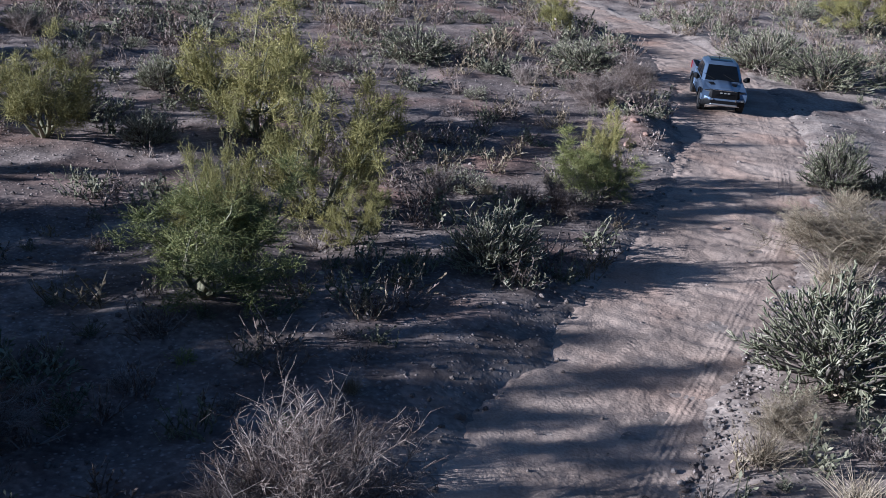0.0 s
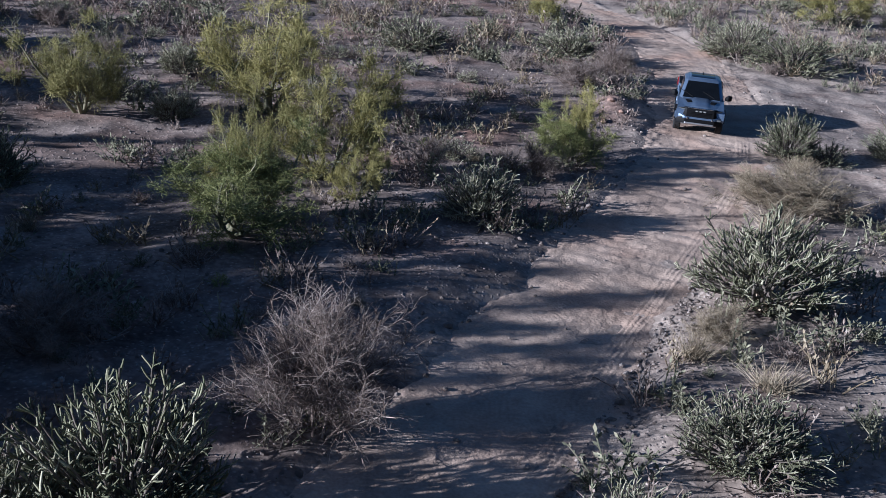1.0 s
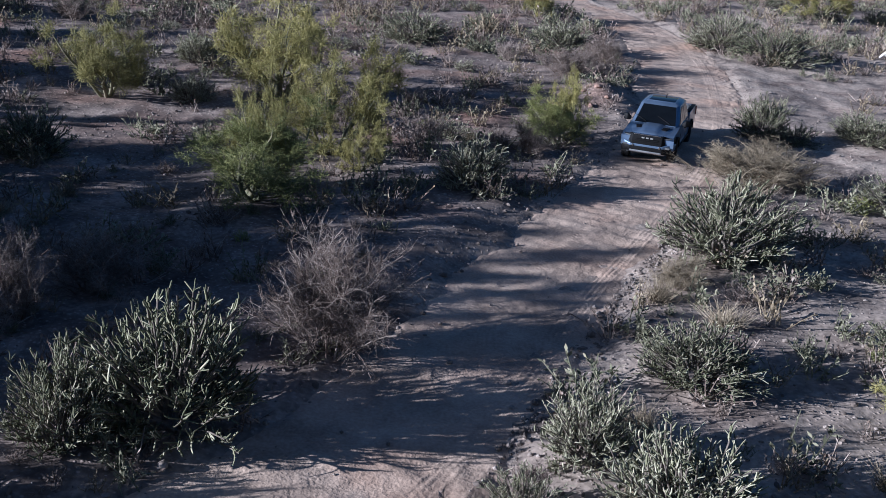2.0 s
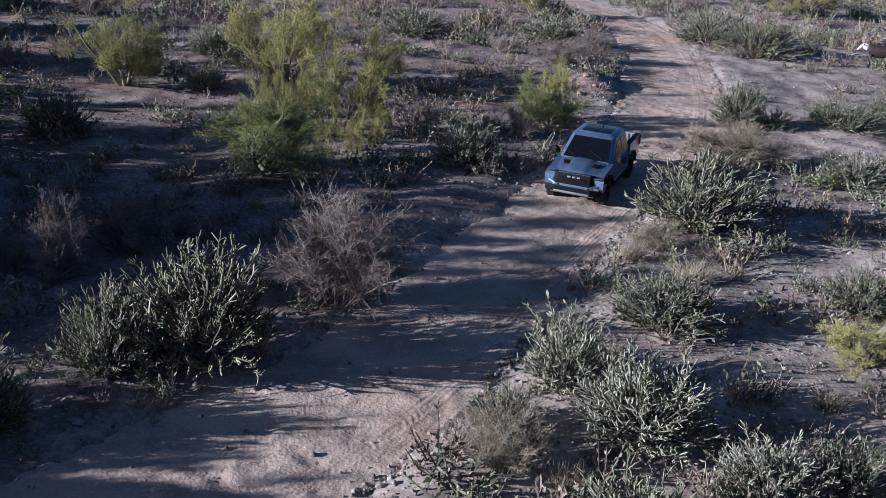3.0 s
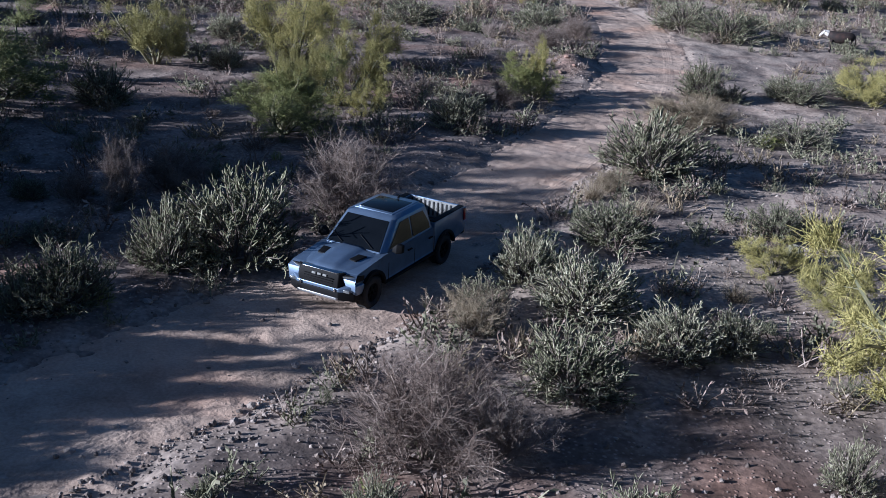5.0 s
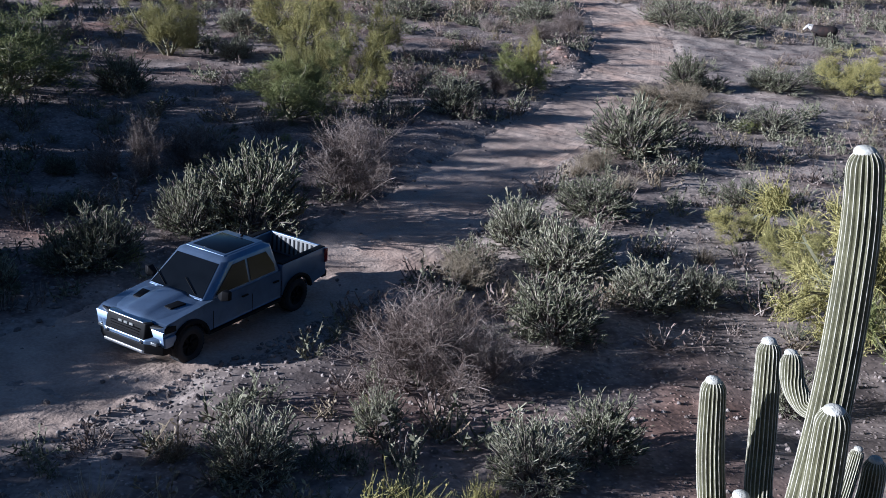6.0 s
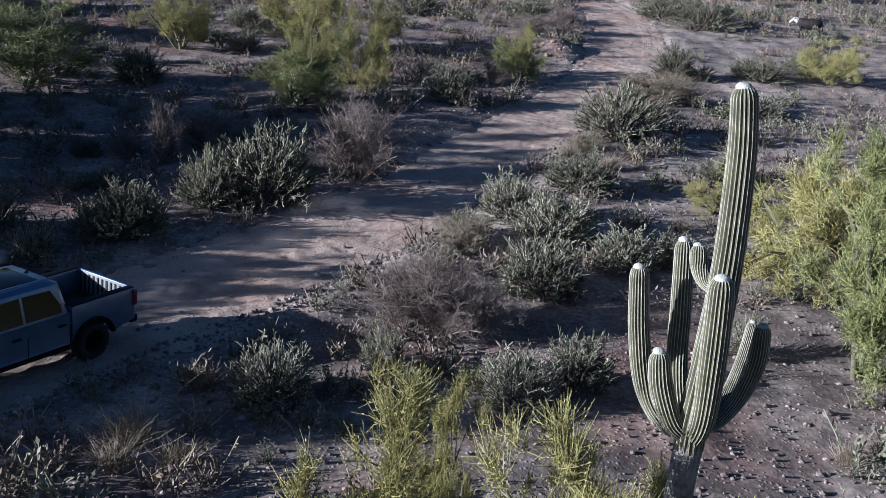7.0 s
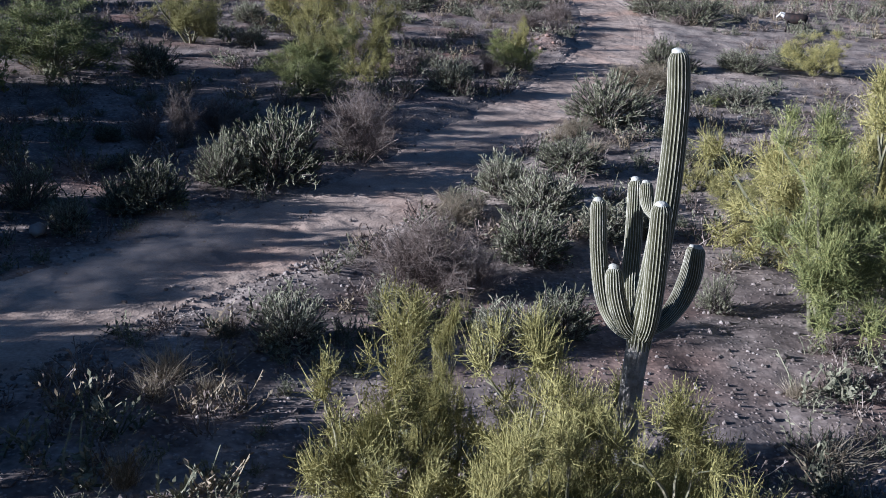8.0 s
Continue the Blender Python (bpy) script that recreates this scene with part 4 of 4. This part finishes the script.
def ribbed(points, radii, ribs=20, depth=0.17, dome=True):
    """A ribbed column along a smooth curve, with a domed end, and a strip of spines on each rib."""
    pts = np.array(points, float)
    line, s = smooth_line(np.c_[pts, np.array(radii)], 0.03, 3)
    P, R = line[:, :3], line[:, 3].copy()
    if dome:
        left = s[-1] - s
        R *= np.sqrt(np.clip(1 - (1 - np.clip(left / (R * 1.1), 0, 1)) ** 2, 0.0004, 1))
    T = np.gradient(P, axis=0)
    T /= np.linalg.norm(T, axis=1, keepdims=True)
    A = np.cross(T, np.array([0.2, 1.0, 0.1]))
    A /= np.linalg.norm(A, axis=1, keepdims=True)
    B = np.cross(T, A)
    n = ribs * 6
    a = np.arange(n) * 2 * np.pi / n
    wave = 1 - depth * (1 - np.abs(np.cos(a * ribs / 2)) ** 0.8)
    V = P[:, None] + (R[:, None] * wave)[..., None] * (np.cos(a)[:, None] * A[:, None] + np.sin(a)[:, None] * B[:, None])
    m = len(P)
    i = np.arange(m - 1)[:, None] * n
    j = np.arange(n)
    F = np.stack(np.broadcast_arrays(i + j, i + (j + 1) % n, i + n + (j + 1) % n, i + n + j), -1).reshape(-1, 4)
    spines = []
    for r in range(ribs):
        b = r * 2 * np.pi / ribs
        Q = P + (R * 1.005)[:, None] * (math.cos(b) * A + math.sin(b) * B)
        spines.append(tubes(Q[None], np.full((1, m), 0.0038) * (0.6 + 0.6 * np.random.default_rng(r).random((1, m))), 4))
    return (V.reshape(-1, 3), F), join(spines)


def build_saguaro():
    z0 = surface(4.5, -12.9)
    root = new("saguaro")
    root.location = (4.5, -12.9, z0)
    tagged(root, "tall ribbed green saguaro cactus with several upright arms", "cactus")
    stems = {
        "trunk": ([(4.5, -12.9, 5.1), (4.5, -12.9, 5.4), (4.6, -12.75, 6.3), (4.66, -12.62, 7.2), (4.65, -12.5, 8.3), (4.58, -12.43, 9.0)], (0.16, 0.17, 0.165, 0.155, 0.145, 0.13)),
        "arm": ([(4.45, -12.85, 5.22), (4.22, -12.65, 5.28), (4.04, -12.35, 5.55), (3.91, -12.27, 6.2), (3.83, -12.24, 6.93)], (0.09, 0.105, 0.115, 0.115, 0.1)),
        "arm.001": ([(4.45, -12.92, 5.25), (4.27, -12.92, 5.42), (4.12, -12.82, 5.8), (4.06, -12.76, 6.19)], (0.09, 0.115, 0.125, 0.105)),
        "arm.002": ([(4.5, -12.8, 5.32), (4.42, -12.6, 5.45), (4.4, -12.2, 5.8), (4.41, -11.95, 6.35), (4.37, -11.8, 7.12)], (0.09, 0.105, 0.115, 0.115, 0.1)),
        "arm.003": ([(4.64, -12.62, 6.88), (4.54, -12.45, 6.84), (4.47, -12.25, 6.95), (4.45, -12.14, 7.18)], (0.06, 0.085, 0.095, 0.085)),
        "arm.004": ([(4.52, -12.95, 5.22), (4.55, -13.1, 5.6), (4.54, -13.1, 6.4), (4.5, -13.1, 7.2)], (0.1, 0.125, 0.14, 0.125)),
        "arm.005": ([(4.58, -12.85, 5.3), (4.82, -12.75, 5.38), (5.08, -12.55, 5.62), (5.2, -12.48, 6.0), (5.2, -12.45, 6.42)], (0.07, 0.08, 0.09, 0.1, 0.09)),
        "arm.006": ([(4.62, -12.8, 5.34), (4.95, -12.4, 5.5), (5.12, -12.2, 5.86), (5.2, -12.1, 6.3)], (0.06, 0.065, 0.065, 0.06)),
    }
    for name, (points, radii) in stems.items():
        skin, spines = ribbed([(x - 4.5, y + 12.9, z - z0) for x, y, z in points], radii)
        ob = new(name, raw_mesh(name, *skin, M_SAGUARO, True))
        ob.parent = root
        sp = new("spine_row", raw_mesh("spine_row", *spines, M_SPINE))
        sp.parent = ob
        sp["kind"] = "stuff"
        # pale wool on the growing tip
        tip = Vector(points[-1]) - Vector((4.5, -12.9, z0))
        bm = bmesh.new()
        bmesh.ops.create_uvsphere(bm, u_segments=14, v_segments=8, radius=radii[-1] * 0.66, matrix=Matrix.Translation(tip - Vector((0, 0, radii[-1] * 0.33))) @ Matrix.Diagonal((1, 1, 0.6, 1)))
        part("wool", smooth(bm), M_WOOL, ob, "pale woolly tip")
    cork, _ = ribbed([(0, 0, -0.1), (0.02, 0, 1.5), (-0.02, 0.0, 3.2), (0, 0, 5.25 - z0)], (0.2, 0.17, 0.155, 0.16), 13, 0.1, False)
    ob = new("base", raw_mesh("base", *cork, M_CORK, True))
    ob.parent = root
    ob["label"] = "pale corky lower trunk"


build_saguaro()

# ---- barrel cactus ----
def build_barrel(x, y, r, h):
    z = surface(x, y)
    root = new("barrel_cactus")
    root.location = (x, y, z)
    tagged(root, "squat ribbed barrel cactus on pale soil", "cactus")
    skin, spines = ribbed([(0, 0, -0.05), (0, 0.02, h * 0.4), (0.02, 0, h * 0.75), (0.03, 0, h)], (r * 0.85, r, r, r * 0.9), 20, 0.14)
    body = new("body", raw_mesh("body", *skin, M_SAGUARO, True))
    body.parent = root
    sp = new("spine_row", raw_mesh("spine_row", *spines, M_SPINE))
    sp.parent = body
    sp["kind"] = "stuff"


build_barrel(11.4, 11.9, 0.28, 0.62)

# ---- cow ----
def build_cow(x, y, turn):
    cow = tagged(new("cow"), "dark brown cow with a white face standing in the scrub", "cow")
    cow.matrix_basis = pose(x, y, surface(x, y), 0, 0, turn)
    part("torso", smooth(rounded([(-0.86, 1.08, 0.1, 0.16), (-0.74, 1.06, 0.26, 0.3), (-0.4, 1.02, 0.33, 0.36), (0.1, 0.98, 0.36, 0.38), (0.5, 1.02, 0.3, 0.36), (0.76, 1.1, 0.2, 0.28), (0.86, 1.14, 0.1, 0.16)])), M_HIDE, cow)
    part("neck", smooth(rounded([(0.66, 1.12, 0.17, 0.25), (0.9, 1.2, 0.14, 0.2), (1.08, 1.26, 0.1, 0.14)])), M_WHITE, cow)
    head = part("head", smooth(rounded([(0.98, 1.3, 0.08, 0.1), (1.08, 1.27, 0.12, 0.14), (1.22, 1.14, 0.1, 0.12), (1.34, 1.03, 0.08, 0.09), (1.38, 1.0, 0.04, 0.05)])), M_WHITE, cow, "white face")
    for s in (-1, 1):
        part("ear", hull([[(1.02, s * 0.1, 1.32), (1.08, s * 0.1, 1.32), (1.06, s * 0.1, 1.38)], [(1.0, s * 0.27, 1.3), (1.04, s * 0.27, 1.3), (1.02, s * 0.27, 1.33)]]), M_HIDE, head)
        for lx in (0.56, -0.66):
            leg = part("leg", smooth(hull([[(lx + r * math.cos(a), s * 0.2 + r * math.sin(a), z) for a in np.linspace(0, 2 * math.pi, 8, endpoint=False)] for z, r in ((0.0, 0.065), (0.12, 0.05), (0.4, 0.06), (0.62, 0.09), (0.85, 0.13))])), M_HIDE, cow)
    part("tail", hull([[(-0.86 + 0.03 * c, 0.03 * d, 1.2) for c, d in ((1, 1), (1, -1), (-1, -1), (-1, 1))], [(-0.96 + 0.02 * c, 0.02 * d, 0.8) for c, d in ((1, 1), (1, -1), (-1, -1), (-1, 1))], [(-0.95 + 0.04 * c, 0.04 * d, 0.45) for c, d in ((1, 1), (1, -1), (-1, -1), (-1, 1))]]), M_HIDE, cow)


build_cow(26.1, 53.4, 165)


# ---- rocks ----
def stone_shape(rng, n=1):
    """Corners of uneven boulders of radius 1."""
    t = (1 + 5**0.5) / 2
    V = np.array([(-1, t, 0), (1, t, 0), (-1, -t, 0), (1, -t, 0), (0, -1, t), (0, 1, t), (0, -1, -t), (0, 1, -t), (t, 0, -1), (t, 0, 1), (-t, 0, -1), (-t, 0, 1)]) / 1.9
    return V[None] * rng.uniform(0.82, 1.12, (n, 12, 1)) * rng.uniform(0.6, 1.25, (n, 1, 3)) * np.array([1, 1, 0.75])


STONE_FACES = np.array([(0, 11, 5), (0, 5, 1), (0, 1, 7), (0, 7, 10), (0, 10, 11), (1, 5, 9), (5, 11, 4), (11, 10, 2), (10, 7, 6), (7, 1, 8), (3, 9, 4), (3, 4, 2), (3, 2, 6), (3, 6, 8), (3, 8, 9), (4, 9, 5), (2, 4, 11), (6, 2, 10), (8, 6, 7), (9, 8, 1)])


def boulder(x, y, r, seed, label="weathered brown boulder beside the dirt road", material=None):
    V = stone_shape(np.random.default_rng(seed))[0] * r
    bm = bmesh.new()
    vs = [bm.verts.new(v) for v in V]
    for f in STONE_FACES:
        bm.faces.new([vs[i] for i in f])
    bmesh.ops.subdivide_edges(bm, edges=bm.edges[:], cuts=2, use_grid_fill=True, smooth=0.6)
    for v in bm.verts:
        v.co *= 1 + 0.1 * noise.noise(v.co * 5 / r)
    me = bpy.data.meshes.new("boulder")
    bm.to_mesh(me)
    bm.free()
    me.materials.append(material or M_STONE)
    for p in me.polygons:
        p.use_smooth = True
    ob = new("boulder", me)
    ob.location = (x, y, surface(x, y) + r * 0.55)
    return tagged(ob, label, "rock", "boulders")


boulder(-10.1, 2.5, 0.34, 1)
boulder(-4.0, 7.5, 0.13, 2, "small pale stone at the road's edge")
boulder(14.9, 22.5, 0.2, 3, "pale flat stone on open soil")
for bx, by, br, bs in ((8.95, 44.2, 0.13, 4), (7.2, 42.4, 0.2, 6), (7.0, 40.6, 0.24, 7), (7.3, 39.4, 0.16, 8), (6.5, 38.6, 0.18, 9), (6.4, 40.9, 0.15, 10), (7.7, 43.1, 0.14, 11)):
    lump = boulder(bx, by, br, bs, "broken reddish clay lump on the cut bank", M_CLAY)
    lump.scale, lump.location.z = (1.3, 1.2, 0.7), lump.location.z - br * 0.3


def scatter_stones():
    rng = np.random.default_rng(8)
    n = 30000
    y = rng.uniform(-13, 48, n)
    x = rng.uniform(-1, 1, n) * ((y + 26) * 0.45 + 3)
    off, half = road_offset(x, y)
    edge = np.abs(off) - half
    keep = (edge > -0.1) & ((rng.random(n) < 0.5) | (edge < 1.4)) | (edge < -0.1) & (rng.random(n) < 0.06)
    x, y = x[keep], y[keep]
    pick = rng.integers(0, len(LINE), 9000)
    pick = pick[(LINE[pick, 1] > -12) & (LINE[pick, 1] < 26)]
    out = LINE[pick, 2] * 0.9 + np.abs(rng.normal(0, 0.5, len(pick)))
    x, y = np.r_[x, LINE[pick, 0] + SIDE[pick, 0] * out], np.r_[y, LINE[pick, 1] + SIDE[pick, 1] * out]
    off, half = road_offset(x, y)
    r = 0.02 + 0.055 * rng.random(len(x)) ** 3 + 0.06 * rng.random(len(x)) ** 14
    z = np.maximum(ground_height(x, y), np.where(np.abs(off) < half, slope(y), -9))
    V = stone_shape(rng, len(x)) * r[:, None, None] + np.stack([x, y, z + r * 0.25], 1)[:, None]
    F = (STONE_FACES[None] + 12 * np.arange(len(x))[:, None, None]).reshape(-1, 3)
    ob = new("pebbles", raw_mesh("pebbles", V.reshape(-1, 3), F, M_STONE))
    tagged(ob, "loose grey and tan stones scattered over the soil", "stones", kind="stuff")


scatter_stones()


# ---- low scrub over the flats ----
def scatter_shrubs():
    rng = np.random.default_rng(77)
    near, far = [], []
    tries = 0
    while len(near) < 290 or len(far) < 2600:
        tries += 1
        y = rng.uniform(-34, 105) if rng.random() < 0.25 else rng.uniform(-14, 70)
        wide = abs(y + 26) * 0.5 + 8
        x = rng.uniform(-wide, wide)
        off, half = road_offset(x, y)
        if 10 < x < 19.5 and 43 < y < 53 or 19 < x < 31 and 40 < y < 55 and rng.random() < 0.7:  # open pale soil at the bend and about the cow
            continue
        clear = 0.3 if y < 30 else 0.5
        thick = value_noise(np.array([x * 0.16]), np.array([y * 0.16]), 90)[0]
        if abs(off[0]) < half[0] + clear or thick < (0.16 if off[0] < 0 else 0.36):
            continue
        if y < 34 and len(near) < 290 and rng.random() < 0.3:
            if all((x - a) ** 2 + (y - b) ** 2 > 0.7 for a, b in near):
                near.append((x, y))
        elif len(far) < 2600:
            far.append((x, y))
    for _ in range(1500):
        y = rng.uniform(50, 118)
        x = rng.uniform(-0.6, 0.62) * (y + 12)
        off, half = road_offset(x, y)
        if abs(off[0]) > half[0] + 0.8 and not (10 < x < 19.5 and y < 53):
            far.append((x, y))
    for _ in range(380):
        y = rng.uniform(60, 110)
        x = rng.uniform(14, 0.6 * (y + 12))
        off, half = road_offset(x, y)
        if off[0] > half[0] + 1:
            far.append((x, y))
    for _ in range(80):
        y = rng.uniform(30, 92)
        x = rng.uniform(-0.46, 0.46) * (y + 14)
        off, half = road_offset(x, y)
        if abs(off[0]) < half[0] + 1.2 or (10 < x < 19.5 and 43 < y < 53):
            continue
        h = rng.uniform(0.7, 1.5)
        if rng.random() < 0.45:
            cholla(x, y, h, h * 1.5, 4)
        else:
            dry_shrub(x, y, h, h * 1.5, 3)
    for x, y in near:
        h = rng.uniform(0.25, 0.6)
        if rng.random() < 0.16:
            grass_clump(x, y, h, h * 1.8)
        else:
            bursage(x, y, h, h * rng.uniform(1.6, 2.4), int(rng.choice([0, 0, 1, 1, 2, 3, 4, 4])))
    # the rest: too many to count
    for name, material, share in (("scrub", M_SAGE, 0), ("dry_scrub", M_TWIG, 1), ("straw_scrub", M_STRAW, 2)):
        V, F, at = [], [], 0
        kinds = []
        for s in range(4):
            r2 = np.random.default_rng(200 + s + 10 * share)
            k = 13
            a = r2.uniform(0, 2 * np.pi, k)
            lean = r2.uniform(0.1, 1.4, k)
            P = grow(r2, np.c_[r2.normal(0, 0.1, (k, 2)), np.full(k, -0.05)], np.c_[np.cos(a) * lean, np.sin(a) * lean, np.ones(k)], r2.uniform(0.3, 0.6, k), 3, 0.18, 0.03)
            kinds.append(sized(join([tubes(P, taper(k, 3, 0.012, 0.006), 3), leaves(r2, P, 11 if share == 0 else 7, 0.085 if share == 0 else 0.08)]))[0])
        for i, (x, y) in enumerate(far):
            if (i % 5) not in ((0, 1), (2, 3), (4,))[share]:
                continue
            v, f = kinds[i % 4]
            h = rng.uniform(0.3, 0.9) * (1.0 if y < 50 else 1.3)
            w = h * rng.uniform(1.3, 2.2)
            t = rng.uniform(0, 6.28)
            c, s = math.cos(t) * w, math.sin(t) * w
            V.append(np.stack([x + v[:, 0] * c - v[:, 1] * s, y + v[:, 0] * s + v[:, 1] * c, v[:, 2] * h + surface(x, y)], 1))
            F.append(f + at)
            at += len(v)
        ob = new(name, raw_mesh(name, np.concatenate(V), np.concatenate(F), material))
        tagged(ob, ("low grey-green scrub covering the flats", "low leafless scrub covering the flats", "straw-coloured dry tufts covering the flats")[share], "scrub", kind="stuff")


scatter_shrubs()

# unseen trees, added on the sunward side only to shade the soil and road
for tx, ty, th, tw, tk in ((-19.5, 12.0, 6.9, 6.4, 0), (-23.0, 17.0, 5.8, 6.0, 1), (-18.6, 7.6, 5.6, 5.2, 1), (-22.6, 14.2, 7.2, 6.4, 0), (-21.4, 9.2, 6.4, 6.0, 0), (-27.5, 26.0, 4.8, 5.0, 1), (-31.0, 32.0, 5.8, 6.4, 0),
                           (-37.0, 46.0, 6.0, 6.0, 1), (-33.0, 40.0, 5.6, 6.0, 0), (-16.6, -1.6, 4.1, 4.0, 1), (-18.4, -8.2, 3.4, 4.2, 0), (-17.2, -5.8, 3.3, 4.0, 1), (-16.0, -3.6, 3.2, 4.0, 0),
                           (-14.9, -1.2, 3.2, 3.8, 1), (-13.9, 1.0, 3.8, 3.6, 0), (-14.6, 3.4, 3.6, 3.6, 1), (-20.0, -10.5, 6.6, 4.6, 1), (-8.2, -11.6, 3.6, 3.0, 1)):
    plant("palo_verde", PV_UNSEEN[tk % 2], ("limb",) * 6 + ("crown",), tx, ty, th, tw, "yellow-green palo verde tree with fine leafless twigs on stony soil", "tree", base=1.0)


# ---- dust behind the wheels: layers of thin haze that travel after the truck ----
def dust_material():
    m = bpy.data.materials.new("dust_haze")
    m.use_nodes = True
    N, L = m.node_tree.nodes, m.node_tree.links
    N.remove(N["Principled BSDF"])
    body, clear, mix = N.new("ShaderNodeBsdfDiffuse"), N.new("ShaderNodeBsdfTransparent"), N.new("ShaderNodeMixShader")
    body.inputs["Color"].default_value = (0.42, 0.36, 0.32, 1)
    co, n = N.new("ShaderNodeTexCoord"), N.new("ShaderNodeTexNoise")
    n.inputs["Scale"].default_value, n.inputs["Detail"].default_value = 0.9, 5.0
    L.new(co.outputs["Object"], n.inputs["Vector"])
    r = N.new("ShaderNodeMapRange")
    r.inputs["From Min"].default_value, r.inputs["From Max"].default_value = 0.38, 0.68
    r.inputs["To Max"].default_value = 0.3
    L.new(n.outputs["Fac"], r.inputs["Value"])
    thin, fade = N.new("ShaderNodeMath"), N.new("ShaderNodeAttribute")
    thin.operation, fade.attribute_name = "MULTIPLY", "fade"
    L.new(r.outputs["Result"], thin.inputs[0])
    L.new(fade.outputs["Fac"], thin.inputs[1])
    L.new(thin.outputs[0], mix.inputs["Fac"])
    L.new(clear.outputs[0], mix.inputs[1])
    L.new(body.outputs[0], mix.inputs[2])
    L.new(mix.outputs[0], N["Material Output"].inputs["Surface"])
    return m


def build_dust():
    m = dust_material()
    cloud = tagged(new("dust_cloud"), "thin pale dust hanging over the road behind the truck", "dust")
    rng = np.random.default_rng(3)
    for x, rx, ry, h in ((1.6, 2.0, 1.5, 0.7), (-1.6, 2.8, 1.9, 0.95), (-6.0, 3.6, 2.3, 1.1)):
        V, F, fade = [], [], []
        rings, n = 10, 32
        a = np.arange(n) * 2 * np.pi / n
        j = np.arange(n)
        for k in range(2):
            at = len(V) * n
            wob = 1 + 0.14 * np.sin(2 * a + rng.uniform(0, 6)) + 0.08 * np.sin(5 * a + rng.uniform(0, 6))
            wide = 1 - 0.3 * k
            sx, sy = rng.normal(0, 0.15, 2)
            for i in range(rings):
                f = i / (rings - 1)
                lift = 0.06 + h * (0.25 + 0.45 * k) + 0.06 * np.sin(3 * a + k) * f
                V.append(np.stack([x + sx + wide * rx * wob * f * np.cos(a), sy + wide * ry * wob * f * np.sin(a), lift], 1))
                fade.append(np.full(n, math.cos(f * math.pi / 2) ** 1.5))
            for i in range(rings - 1):
                F.append(np.stack([at + i * n + j, at + i * n + (j + 1) % n, at + (i + 1) * n + (j + 1) % n, at + (i + 1) * n + j], 1))
        puff = new("puff", raw_mesh("puff", np.concatenate(V), np.concatenate(F), m, True))
        puff.data.attributes.new("fade", "FLOAT", "POINT").data.foreach_set("value", np.concatenate(fade).astype(np.float32))
        puff.parent = cloud
        puff["kind"] = "stuff"
        puff.visible_shadow = False
    return cloud


DUST = build_dust()


# ---- movement ----
def motions():
    rows = drive_rows()
    walk(TRUCK, [(t, m) for t, m, _ in rows])
    trail = []
    for t, m, _ in rows[::6]:
        h = math.atan2(m[1][0], m[0][0])
        x, y = m.translation.x - 6.3 * math.cos(h), m.translation.y - 6.3 * math.sin(h)
        trail.append((t, pose(x, y, float(slope(y)), 0, 0, math.degrees(h))))
    walk(DUST, trail)
    for wheel in WHEELS:
        x, y, z = wheel.location
        walk(wheel, [(t, pose(x, y, z, 0, math.degrees(r / 0.42) % 360, 0)) for t, _, r in rows])


motions()
